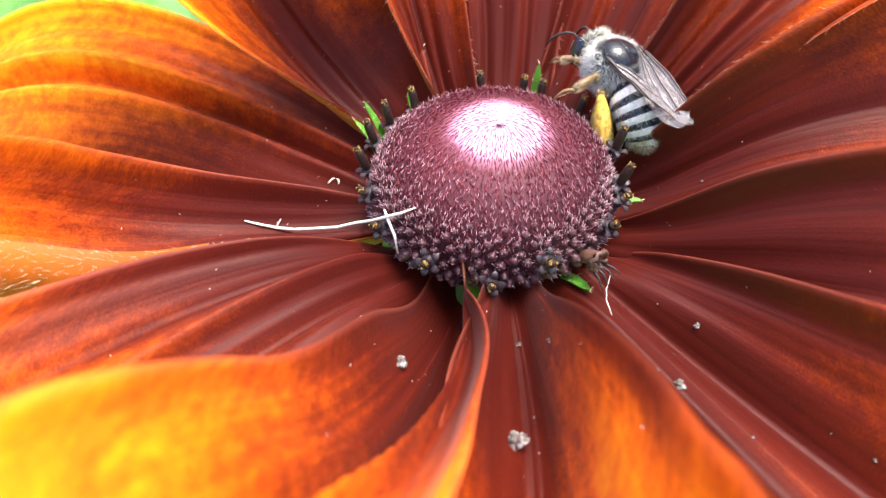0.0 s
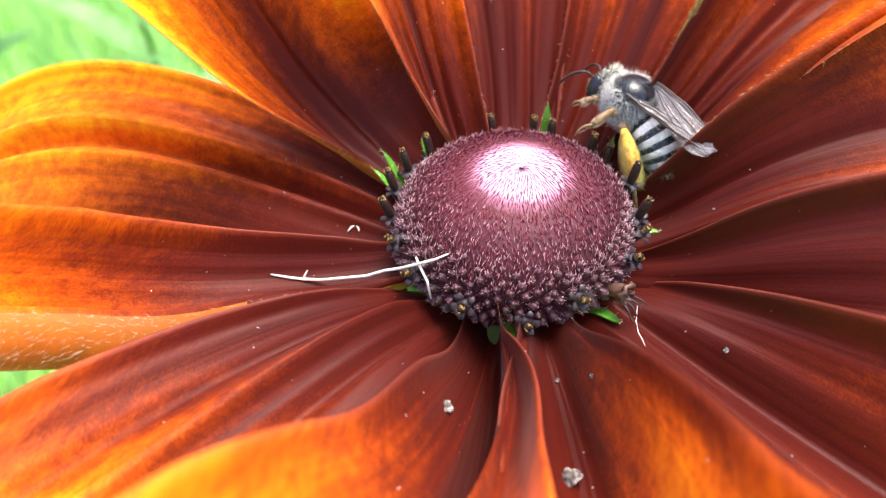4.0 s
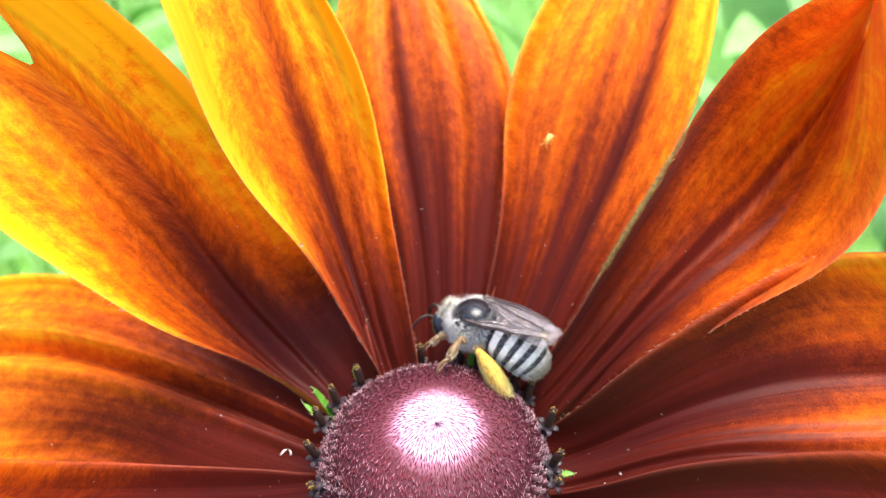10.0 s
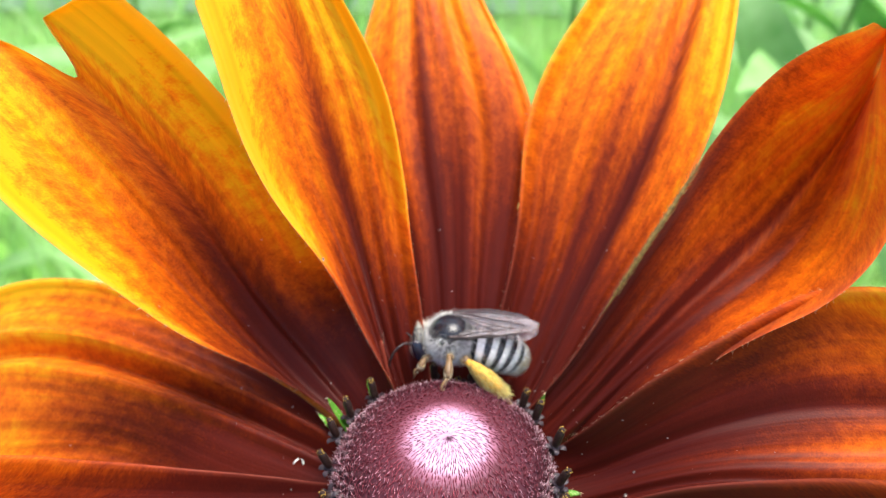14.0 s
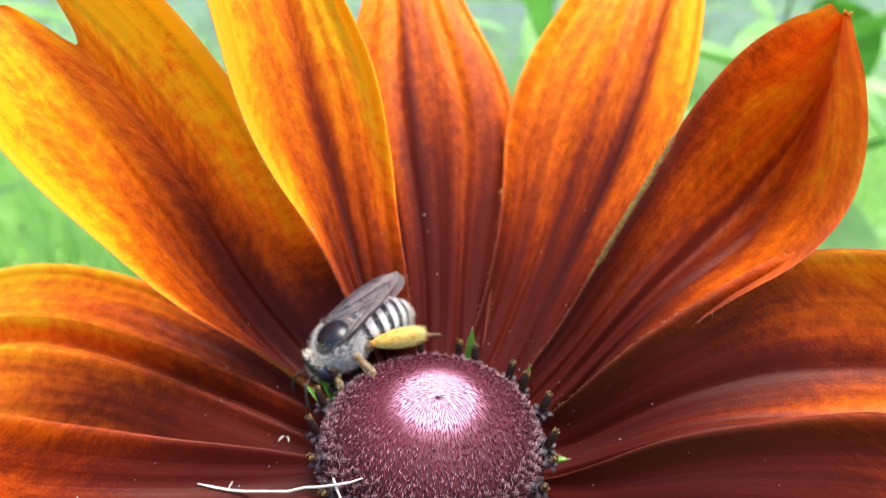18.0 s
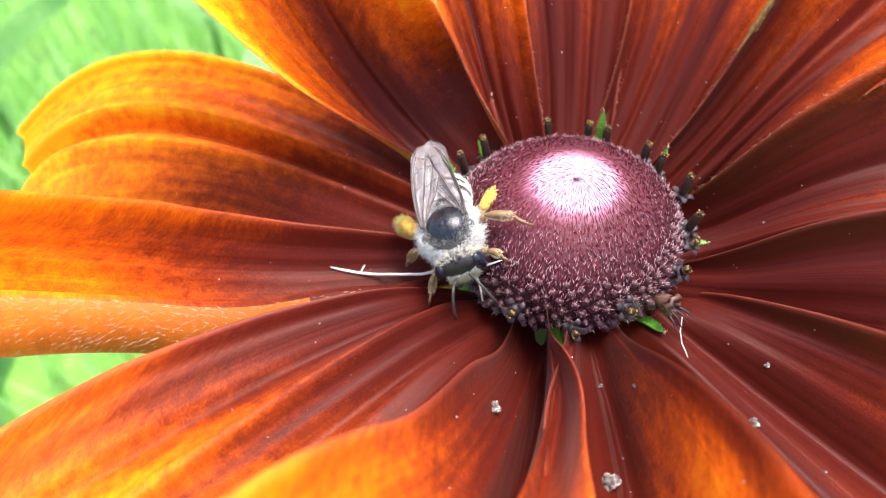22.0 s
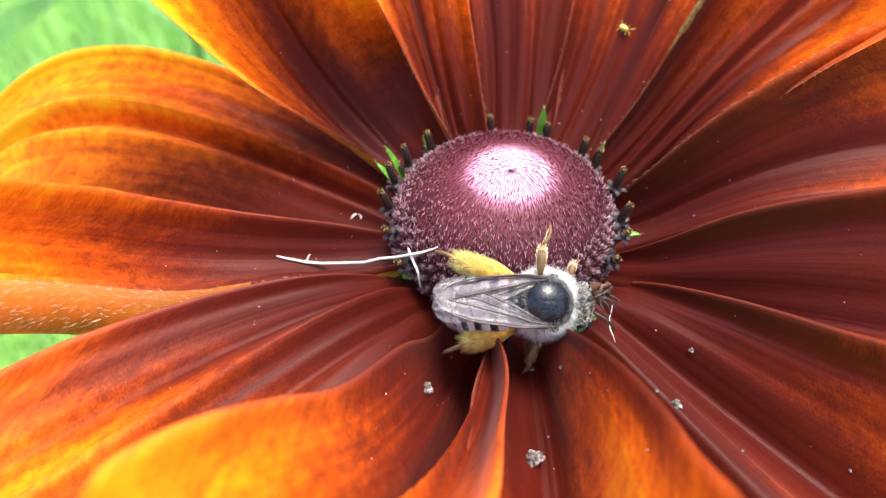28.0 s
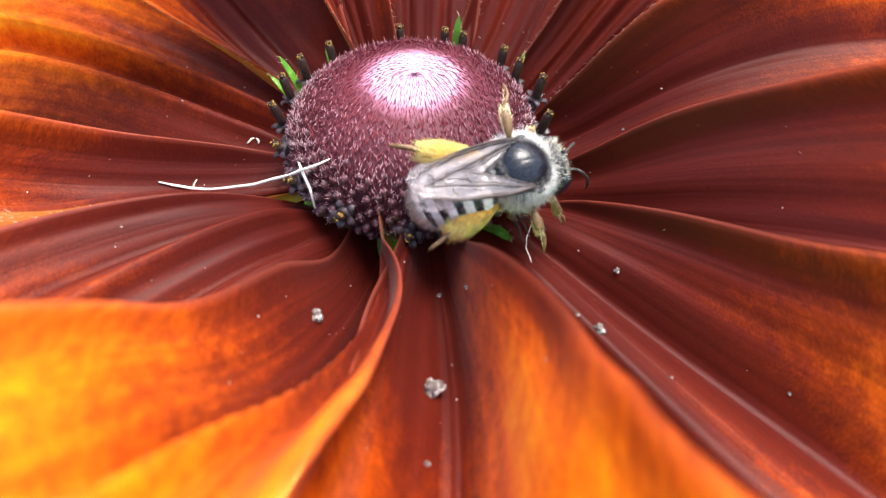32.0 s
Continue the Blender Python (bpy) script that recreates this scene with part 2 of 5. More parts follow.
def petal_form(az, length, widths, rise, rims, sway=0.0, roll=(0, 0), notches=(), blunt=0.25, ridge=0.7, root=(7.0, 0.6), hem=None, folds=(), hold=1.8, lift=0.0, lips=(0, 0), flare=(0, 0, 0, 0), late=0.55, seed=0):
    """The surface of a ray petal: gives a function of q (0 root, 1 tip) and v (1 anticlockwise margin, -1 clockwise margin) for the place, the normal and the share of the length."""
    rng = random.Random(seed)
    ph = [rng.uniform(0, 6.28) for _ in range(6)]
    a = radians(az)
    out, side = np.array((math.cos(a), math.sin(a), 0)), np.array((-math.sin(a), math.cos(a), 0))
    up = np.array((0, 0, 1.0))
    ss = np.linspace(0, 1, 101)
    ang = np.radians(np.interp(ss, (0, 0.2, 0.5, 1), rise))
    ang = np.convolve(np.pad(ang, 10, mode="edge"), np.ones(21) / 21, "valid")
    rr = root[0] + np.concatenate(([0], np.cumsum((np.cos(ang[1:]) + np.cos(ang[:-1])) / 2))) * length / 100
    zz = root[1] + np.concatenate(([0], np.cumsum((np.sin(ang[1:]) + np.sin(ang[:-1])) / 2))) * length / 100
    wide = np.interp(ss, (0, 0.15, 0.3, 0.6, 0.85, 1.0), (widths[0], 0.5 * (widths[0] + widths[1]), widths[1], widths[2], widths[3], 0.8 * widths[3]))
    wide = np.convolve(np.pad(wide, 14, mode="edge"), np.ones(29) / 29, "valid")

    def at(q, v):
        # what lies past the hem hangs down from it
        over = max(0.0, v - hem[0]) if hem else 0.0
        v -= over
        b = abs(v)
        end = 1 - blunt * b ** 2.6 - sum(d * math.exp(-(((v - c) / 0.14) ** 2)) for c, d in notches)
        end += 0.012 * math.sin(9 * v + ph[0])
        s = q * end
        w = float(np.interp(s, ss, wide))
        e = float(np.interp(s, ss, ang))
        nrm = -math.sin(e) * out + math.cos(e) * up
        th = radians(roll[0] + (roll[1] - roll[0]) * s)
        sd, nm = math.cos(th) * side + math.sin(th) * nrm, math.cos(th) * nrm - math.sin(th) * side
        k = min(1.0, s / late)
        c = 0 if v > 0 else 1
        rim = rims[c] * (1 - k) + rims[2 + c] * k + lips[c] * math.exp(-(((s - 0.26) / 0.15) ** 2))
        h = rim * b ** (hold[c] if isinstance(hold, tuple) else hold)
        fade = float(smoothstep(0.02, 0.25, s)) * (1 - 0.35 * s)
        h += ridge * fade * crease(2 * math.pi * ((1.25 + 0.15 * math.sin(ph[5])) * v + 0.10 * math.sin(3.5 * s + ph[1]))) * (1 - 0.5 * b)
        for v0, v1, high, broad, gone in folds:
            u = (v - (v0 + (v1 - v0) * s)) / broad
            h += high * float(smoothstep(0.0, 0.14, s)) * (1 - float(smoothstep(0.55 * gone, gone, s))) / (1 + u * u) ** 2
        h += 0.14 * ridge * fade * crease(2 * math.pi * (2.9 * v + 0.12 * math.sin(6 * s + ph[2])) + ph[0])
        # a rounded lip along the margins
        h += fade * (0.34 * math.exp(-(((b - 0.955) / 0.045) ** 2)) - 0.12 * math.exp(-(((b - 0.86) / 0.06) ** 2)))
        h += 0.06 * fade * math.sin(22 * v + 1.5 * math.sin(4 * s + ph[2]))
        h += 0.35 * float(smoothstep(0.4, 1, s)) * math.sin(7 * s + 3 * v + ph[3]) * b
        y = w / 2 * v + sway * s * s + 0.25 * b * float(smoothstep(0.2, 1, s)) * math.sin(14 * s + ph[4])
        y += (1 if v > 0 else -1) * b ** 1.5 * (flare[c] * math.exp(-(((s - 0.22) / 0.15) ** 2)) + flare[2 + c] * float(smoothstep(0.25, 0.9, s)))
        if over:
            far = float(smoothstep(0.04, 0.4, s))
            g, r = 2.4 * over / (1 - hem[0]), 0.35 + hem[1] * far * (1 + 0.15 * math.sin(9 * s + ph[3]))
            y += r * math.sin(g)
            h -= r * (1 - math.cos(g))
        p = out * float(np.interp(s, ss, rr)) + up * float(np.interp(s, ss, zz)) + sd * y + nm * h + up * (lift * (1 - float(smoothstep(0.0, 0.24, s))))
        return p, nm, s

    return at


def petal(warm=0.0, margin=0.2, tints=(), bare=None, hairy=True, seed=0, **shape):
    """One ray petal in the direction az (degrees). widths: full width in mm at the root, at 0.3, 0.6 and 0.85 of the length.
    rise: angle above the level at the root, at 0.2 and 0.5 of the length and at the tip. rims: lift in mm of the margin on the anticlockwise and the clockwise side, near the root and far out.
    late: where along it the rims come to their far height. lips: further lift of both margins a quarter of the way out; flare: mm by which they stand out sideways, a fifth of the way out and at the end.
    hem: where across it, and in how wide a curve in mm, its anticlockwise margin is rolled under.
    folds: ridges and grooves along it: place across at the root and at the tip, height in mm, breadth, and where along its length each is gone.
    tints: warmer or darker bands along it, as folds but with no end; bare: from and to where along it the hairy back shows at the anticlockwise margin.
    lift: mm by which the root is raised against the dome; margin: how much yellower the margins are; hold: how late towards the margin the rim rises.
    roll: degrees by which it leans about its own length, at the root and at the tip; sway: mm by which its tip bends sideways."""
    ns, nv = 64, 61
    rng = random.Random(seed)
    at, hem = petal_form(seed=seed, **shape), shape.get("hem")
    # columns crowd towards the margins
    cols = [0.5 * x + 0.25 * (3 * x - x ** 3) for x in np.linspace(-1, 1, nv)]
    top, under, uvs = [], [], []
    for i in range(ns + 1):
        rt, ru, ruv = [], [], []
        for v in cols:
            p, nm, s = at(i / ns, v)
            rt.append(p)
            ru.append(p - nm * (0.34 - 0.18 * abs(v) ** 4))
            tone = sum(d * math.exp(-(((v - (v0 + (v1 - v0) * s)) / broad) ** 2)) for v0, v1, d, broad in tints)
            tone += 1.5 * s - 0.24 + warm
            tone -= 0.38 * max(0.0, tone - 0.80)
            ruv.append(((v + 1) / 2, tone + margin * abs(v) ** 4 * float(smoothstep(0.2, 0.6, s))))
        top.append(rt)
        under.append(ru)
        uvs.append(ruv)
    DUST.extend((tuple(top[i][j]), tuple(np.cross(top[i + 1][j] - top[i][j], top[i][j + 1] - top[i][j]))) for i in range(6, 34) for j in range(4, nv - 4))
    n, flat = (ns + 1) * nv, []
    for r in top + under:
        flat.extend(p * MM for p in r)
    uv = [q for r in uvs for q in r] * 2
    plan = [((v + 1) / 2, i / ns) for i in range(ns + 1) for v in cols] * 2
    faces, slots = [], []
    for i in range(ns):
        for j in range(nv - 1):
            turned = hem and cols[j] >= hem[0] + 0.03 and i / ns > 0.3
            slots += [1 if turned else 0, 1]
            q = (i * nv + j, (i + 1) * nv + j, (i + 1) * nv + j + 1, i * nv + j + 1)
            faces.append(q)
            faces.append(tuple(n + x for x in q[::-1]))
    ringlist = [i * nv for i in range(ns + 1)] + [ns * nv + j for j in range(1, nv)] + [i * nv + nv - 1 for i in range(ns - 1, -1, -1)]
    for p, q in zip(ringlist, ringlist[1:]):
        faces.append((p, q, n + q, n + p))
    slots += [0] * (len(faces) - len(slots))
    ob = part("petal", mesh("petal", flat, faces, [PETAL, PETAL_BACK], uv, slots, True, plan), flower)
    fringe = Shape()
    for k in ((nv - 1,) if hem else (0, nv - 1)) if hairy else ():
        for i in range(9, ns, 1):
            for _ in range(3):
                q = rng.random()
                p = Vector(top[i][k] * (1 - q) + top[i + 1][k] * q)
                w = Vector(top[i][k] - top[i][k + (1 if k == 0 else -1)]).normalized()
                w = w + Vector((rng.uniform(-0.5, 0.5), rng.uniform(-0.5, 0.5), rng.uniform(-0.2, 0.7)))
                fringe.spike(p, w, rng.uniform(0.2, 0.6), 0.010)
    for _ in range(1100 if hem else 0):
        i, j = rng.randrange(14, ns - 4), rng.randrange(next(k for k in range(nv) if cols[k] > hem[0]) + 1, nv - 1)
        d = Vector(np.cross(top[i + 1][j] - top[i][j], top[i][j + 1] - top[i][j])).normalized()
        along = Vector(top[i + 1][j] - top[i][j]).normalized()
        fringe.spike(Vector(top[i][j]).lerp(Vector(top[i + 1][j + 1]), rng.random()).lerp(Vector(top[i + 1][j]), rng.random() * 0.5), d * 0.6 + along * 0.9 + Vector((rng.uniform(-0.4, 0.4), rng.uniform(-0.4, 0.4), rng.uniform(-0.6, 0.1))), rng.uniform(0.25, 0.7), 0.013)
    if bare:
        strip = Shape()
        run = range(int(bare[0] * ns), int(bare[1] * ns))
        mid = lambda i: Vector(top[i][nv - 1] * 0.6 + top[i][nv - 2] * 0.4)
        strip.tube([mid(i) for i in run], [0.05 + 0.27 * math.sin(math.pi * k / (len(run) - 1)) ** 0.8 for k in range(len(run))], 8, 0, 0.6)
        for _ in range(500):
            k = rng.randrange(2, len(run) - 2)
            d = Vector((rng.uniform(-1, 1), rng.uniform(-1, 1), rng.uniform(-0.2, 1))).normalized()
            strip.spike(mid(run[k]).lerp(mid(run[k + 1]), rng.random()) + d * 0.2, d + (mid(run[k + 1]) - mid(run[k])).normalized() * 1.5, rng.uniform(0.25, 0.55), 0.02, 0)
        part("turned_margin", strip.mesh("turned_margin", OLIVE), ob, "hairy olive back of the turned-up margin")
    if fringe.v:
        tagged(part("fringe", fringe.mesh("fringe", FUZZ), ob, "short pale hairs along the petal margin"), kind="stuff")
    return ob


# the thirteen petals, clockwise from the back
petal(seed=3, az=140.93, length=46.1, widths=(2.2, 10.01, 14.85, 13.59), rise=(16.35, 29.5, 68.06, 57.7), rims=(1.16, 3.8, 2.6, 6.5), sway=8.5, roll=(9.58, -7.37), lips=(-1.51, 0.0), flare=(-2.56, 2.8, 2.08, 1.0), lift=1.07, blunt=-0.05, notches=((-0.35, 0.09),), ridge=0.5, folds=((-0.38, -0.36, -0.7, 0.12, 1.2), (0.34, 0.36, -0.7, 0.12, 1.2), (-0.98, -0.98, 0.8, 0.1, 1.4)), warm=0.14, margin=0.42, tints=((-0.25, -0.2, -0.32, 0.26), (0.95, 0.95, 0.28, 0.14), (-0.75, -0.7, 0.08, 0.2), (0.45, 0.5, 0.08, 0.2)))
petal(seed=4, az=111.64, length=46.1, widths=(2.2, 5.98, 14.98, 11.91), rise=(43.82, 53.86, 69.86, 65.48), rims=(3.63, 2.9, 3.28, -0.26), sway=4.49, roll=(11.56, 6.21), lips=(-1.95, 0.52), flare=(-0.08, 0.18, 1.91, -1.37), lift=0.73, blunt=0.12, notches=((0.05, 0.11),), ridge=0.6, folds=((-0.38, -0.36, -0.7, 0.12, 1.2), (0.34, 0.36, -0.7, 0.12, 1.2), (-0.98, -0.98, 0.8, 0.1, 1.4)), warm=0.16, margin=0.5, tints=((0.0, 0.02, -0.4, 0.13), (0.85, 0.85, 0.24, 0.24), (-0.8, -0.8, 0.12, 0.2), (-0.35, -0.3, 0.06, 0.1)))
petal(seed=5, az=82.2, length=53.4, widths=(7.0, 10.7, 19.9, 8.6), rise=(30, 46, 46, 36), rims=(-0.5, -0.5, -0.2, -0.9), sway=9.0, roll=(-2, -3), blunt=0.11, notches=((-0.45, 0.05),), ridge=0.5, folds=((-0.38, -0.36, -0.7, 0.12, 1.2), (0.34, 0.36, -0.7, 0.12, 1.2)), warm=-0.03, margin=0.2, tints=((0.25, 0.22, -0.32, 0.1), (0.6, 0.5, 0.12, 0.15), (-0.3, -0.4, 0.16, 0.1), (-0.05, 0.0, -0.14, 0.1), (-0.7, -0.65, -0.1, 0.12)))
petal(seed=6, az=52.9, length=53.4, widths=(6.7, 9.2, 18.7, 13.0), rise=(26, 42, 51, 35), rims=(-0.7, -0.5, 2.2, 1.5), sway=3.1, roll=(-2, -6), blunt=0.07, notches=((-0.3, 0.1),), ridge=0.5, folds=((-0.38, -0.36, -0.7, 0.12, 1.2), (0.34, 0.36, -0.7, 0.12, 1.2), (0.98, 0.98, 0.8, 0.1, 1.4)), warm=0.03, margin=0.34, tints=((0.3, 0.45, 0.2, 0.18), (0.1, 0.12, -0.16, 0.08), (-0.3, -0.38, -0.36, 0.11), (-0.8, -0.75, 0.12, 0.2)))
petal(seed=7, az=22.68, length=54.1, widths=(5.97, 6.59, 23.31, 5.21), rise=(32.19, 43.13, 13.7, 43.35), rims=(-1.99, -3.99, 13.68, 13.86), sway=10.73, roll=(34.26, 21.18), lips=(-1.52, -1.05), flare=(0.29, 0.11, -2.35, -4.21), late=0.75, lift=-0.14, blunt=0.16, notches=((-0.12, 0.1),), ridge=0.6, folds=((-0.38, -0.36, -0.7, 0.12, 1.2), (0.34, 0.36, -0.7, 0.12, 1.2), (0.98, 0.98, 0.3, 0.1, 1.4)), warm=0.07, margin=0.15, tints=((0.9, 0.92, -0.18, 0.12), (0.45, 0.5, 0.16, 0.17), (0.05, 0.05, -0.32, 0.07), (-0.25, -0.2, -0.22, 0.14), (-0.65, -0.7, 0.14, 0.2)), bare=(0.33, 0.6))
petal(seed=8, az=0.44, length=45.8, widths=(6.18, 8.8, 18.87, 11.92), rise=(6.31, 35.2, 5.96, 22.81), rims=(-0.08, -1.0, 7.72, -1.5), sway=-5.02, roll=(6.71, 15.24), lips=(1.2, 0.0), flare=(-0.97, 0.0, 1.69, 0.0), lift=-0.28, blunt=0.19, ridge=0.4, folds=((-0.38, -0.36, -0.7, 0.12, 1.2), (0.34, 0.36, -0.7, 0.12, 1.2), (0.98, 0.98, 0.8, 0.1, 1.4)), warm=-0.14, margin=0.2, tints=((0.97, 0.97, 0.16, 0.05), (0.75, 0.75, 0.06, 0.2), (0.35, 0.38, -0.28, 0.14), (-0.05, 0.0, 0.14, 0.14), (-0.5, -0.45, -0.1, 0.15)))
petal(seed=9, az=331.39, length=48.3, widths=(3.47, 10.62, 17.09, 12.98), rise=(2.78, 27.44, 20.14, 9.37), rims=(-0.2, -2.5, 5.59, -9.0), sway=-6.87, roll=(7.33, 14.09), lips=(1.33, 0.0), flare=(-0.76, 0.0, 0.2, 0.0), lift=-0.02, blunt=0.25, ridge=0.4, folds=((0.98, 0.98, 0.8, 0.1, 1.4), (-0.1, 0.05, -0.9, 0.14, 1.2), (0.45, 0.5, 0.5, 0.25, 1.2), (-0.55, -0.5, -0.6, 0.12, 1.2)), warm=-0.36, margin=0.2, tints=((0.97, 0.97, 0.16, 0.05), (0.05, 0.05, -0.22, 0.08), (-0.12, -0.1, 0.18, 0.07), (0.5, 0.5, 0.06, 0.15), (-0.5, -0.5, -0.1, 0.1)), hairy=False)
petal(seed=10, az=311.99, length=47.2, widths=(6.99, 12.52, 20.24, 16.03), rise=(10.81, -7.73, 0.31, 1.94), rims=(-2.95, -1.65, 8.34, -2.2), sway=-2.98, roll=(7.43, 10.52), lips=(1.41, -1.09), flare=(0.02, 0.0, 0.35, -0.0), lift=0.39, blunt=0.25, ridge=0.4, folds=((0.98, 0.98, 0.8, 0.1, 1.4), (0.1, 0.2, -1.0, 0.16, 1.2), (-0.4, -0.3, 0.6, 0.2, 1.2)), warm=-0.27, margin=0.2, tints=((0.97, 0.97, 0.16, 0.05), (0.6, 0.55, 0.22, 0.2), (0.15, 0.1, -0.25, 0.1), (-0.15, -0.2, 0.18, 0.06), (-0.4, -0.45, -0.1, 0.06), (-0.6, -0.6, 0.16, 0.06)), hairy=False)
petal(seed=11, az=278.13, length=46.6, widths=(2.2, 10.26, 8.28, 25.13), rise=(-10.96, 10.0, 3.28, 12.74), rims=(0.95, 2.91, 14.2, 7.21), sway=-11.31, roll=(-3.85, 12.27), lips=(1.71, -1.17), flare=(-1.95, 1.2, 6.83, 8.55), lift=0.23, blunt=0.27, ridge=0.25, hold=(1.4, 1.6), folds=((0.35, 0.25, -0.5, 0.16, 1.3), (0.7, 0.55, 1.0, 0.22, 1.3), (-0.72, -0.62, 0.9, 0.18, 1.2), (-0.05, -0.1, 0.3, 0.07, 1.0)), warm=-0.06, margin=0.0, tints=((0.72, 0.62, 0.42, 0.3), (-0.85, -0.8, 0.26, 0.2), (0.05, 0.05, -0.06, 0.2), (-0.15, -0.15, 0.1, 0.04), (0.42, 0.36, 0.26, 0.2)), hairy=False)
petal(seed=12, az=254.76, length=49.2, widths=(2.2, 7.91, 12.25, 14.59), rise=(-30.17, 23.34, 52.43, 15.04), rims=(6.03, 3.52, 2.74, 4.63), sway=-0.93, roll=(12.99, -10.7), lips=(-0.26, 1.81), flare=(0.86, -0.3, -1.28, 1.9), lift=-1.43, blunt=0.22, ridge=0.2, folds=((0.42, -0.65, -2.6, 0.2, 0.85), (0.85, -0.35, 1.9, 0.13, 1.3), (0.95, 0.85, 1.3, 0.14, 1.3), (-0.1, -0.5, 0.5, 0.08, 0.7)), warm=-0.04, margin=0.0, tints=((0.95, 0.85, 0.2, 0.22), (-0.75, -0.8, 0.18, 0.32), (0.42, -0.65, -0.05, 0.2), (0.85, -0.35, 0.08, 0.1), (-0.1, -0.4, 0.1, 0.05)), hairy=False)
petal(seed=13, az=222.29, length=47.4, widths=(4.76, 12.77, 17.88, 13.77), rise=(33.88, 5.79, -3.49, 2.07), rims=(-2.2, -0.49, -1.5, 3.2), sway=-3.22, roll=(4.23, -4.15), lips=(0.0, 0.78), flare=(0.0, -0.99, 0.0, 0.39), lift=-0.57, blunt=0.27, ridge=0.3, folds=((-0.15, -0.1, 1.2, 0.16, 1.3), (0.3, 0.35, -1.1, 0.2, 1.2), (-0.45, -0.45, -0.6, 0.13, 1.0)), warm=0.02, margin=0.0, tints=((-0.75, -0.75, -0.14, 0.18), (-0.2, -0.2, 0.16, 0.09), (0.4, 0.4, 0.12, 0.2), (0.1, 0.1, -0.08, 0.08)), hairy=False)
petal(seed=14, az=192.66, length=47.4, widths=(4.76, 10.82, 10.1, 11.48), rise=(-11.03, -2.79, 18.79, 18.67), rims=(4.09, 1.6, 9.56, 6.55), sway=-1.88, roll=(10.89, -0.03), lips=(4.25, -0.24), flare=(1.82, -0.18, -1.34, -1.83), lift=-0.59, blunt=0.15, ridge=0.4, hem=(0.66, 2.3), folds=((-0.98, -0.98, 0.8, 0.1, 1.4), (0.0, 0.1, -0.6, 0.3, 1.2), (0.63, 0.63, 0.45, 0.06, 1.5)), warm=0.07, margin=0.0, tints=((-0.97, -0.97, 0.16, 0.05), (-0.7, -0.75, -0.18, 0.2), (0.1, 0.1, 0.06, 0.2), (0.45, 0.45, 0.1, 0.1)))
petal(seed=15, az=153.8, length=53.9, widths=(8.5, 12.03, 15.38, 11.79), rise=(-7.64, 12.87, 7.87, -38.39), rims=(-2.16, 1.26, -3.31, 2.89), sway=8.44, roll=(-4.06, -27.43), lips=(-0.25, 0.62), flare=(3.0, 0.39, 6.5, 0.09), lift=-0.68, blunt=-0.01, ridge=0.4, folds=((-0.3, -0.25, 1.2, 0.12, 1.3), (0.15, 0.2, 1.1, 0.12, 1.3), (-0.07, -0.03, -0.9, 0.12, 1.3)), warm=0.27, margin=0.25, tints=((-0.3, -0.2, 0.16, 0.1), (0.05, 0.1, 0.14, 0.08), (-0.1, -0.05, -0.12, 0.08), (0.6, 0.6, -0.2, 0.35), (-0.6, -0.5, -0.1, 0.15)))


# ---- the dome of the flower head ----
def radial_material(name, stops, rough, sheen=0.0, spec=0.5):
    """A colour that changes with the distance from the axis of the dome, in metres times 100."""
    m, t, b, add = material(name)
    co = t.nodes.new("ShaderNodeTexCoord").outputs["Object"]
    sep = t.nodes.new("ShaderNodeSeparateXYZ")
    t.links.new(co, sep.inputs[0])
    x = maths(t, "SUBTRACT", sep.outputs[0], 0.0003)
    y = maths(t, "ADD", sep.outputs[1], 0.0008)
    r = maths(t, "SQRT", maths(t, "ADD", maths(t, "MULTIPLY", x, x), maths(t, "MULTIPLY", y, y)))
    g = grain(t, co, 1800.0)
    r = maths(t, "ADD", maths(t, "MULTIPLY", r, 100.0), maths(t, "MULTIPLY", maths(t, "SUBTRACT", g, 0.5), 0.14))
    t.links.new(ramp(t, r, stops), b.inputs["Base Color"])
    b.inputs["Roughness"].default_value = rough
    b.inputs["Specular IOR Level"].default_value = spec
    b.inputs["Sheen Weight"].default_value = sheen
    relief(t, b, g, 0.4, 0.0001)
    return m


# the pale pink top mixes young bud colour with a painted sky highlight
DOME = radial_material("disc_flesh_sheen", [(0.0, (0.12, 0.04, 0.08)), (0.05, (0.52, 0.32, 0.45)), (0.27, (0.55, 0.34, 0.47)), (0.345, (0.29, 0.11, 0.165)), (0.42, (0.10, 0.022, 0.034)), (0.85, (0.035, 0.009, 0.013))], 0.6, 0.0, 0.25)
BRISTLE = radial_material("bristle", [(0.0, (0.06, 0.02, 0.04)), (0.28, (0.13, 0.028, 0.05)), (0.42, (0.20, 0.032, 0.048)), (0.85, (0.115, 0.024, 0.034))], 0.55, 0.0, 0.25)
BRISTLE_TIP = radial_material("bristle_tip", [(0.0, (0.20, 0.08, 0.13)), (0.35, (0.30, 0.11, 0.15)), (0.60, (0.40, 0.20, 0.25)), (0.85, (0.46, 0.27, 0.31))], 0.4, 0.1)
BUD = plain("bud", (0.056, 0.016, 0.021), 0.42, 0.5, 2600, 0.6)
BUD_TIP = plain("bud_tip", (0.12, 0.055, 0.066), 0.5, 0.3, 2600)
TUFT = plain("tuft", (0.60, 0.42, 0.46), 0.5, 0.3, 2600, 0)
LOBE = plain("floret_lobe", (0.034, 0.022, 0.027), 0.5, 0.5, 2600)


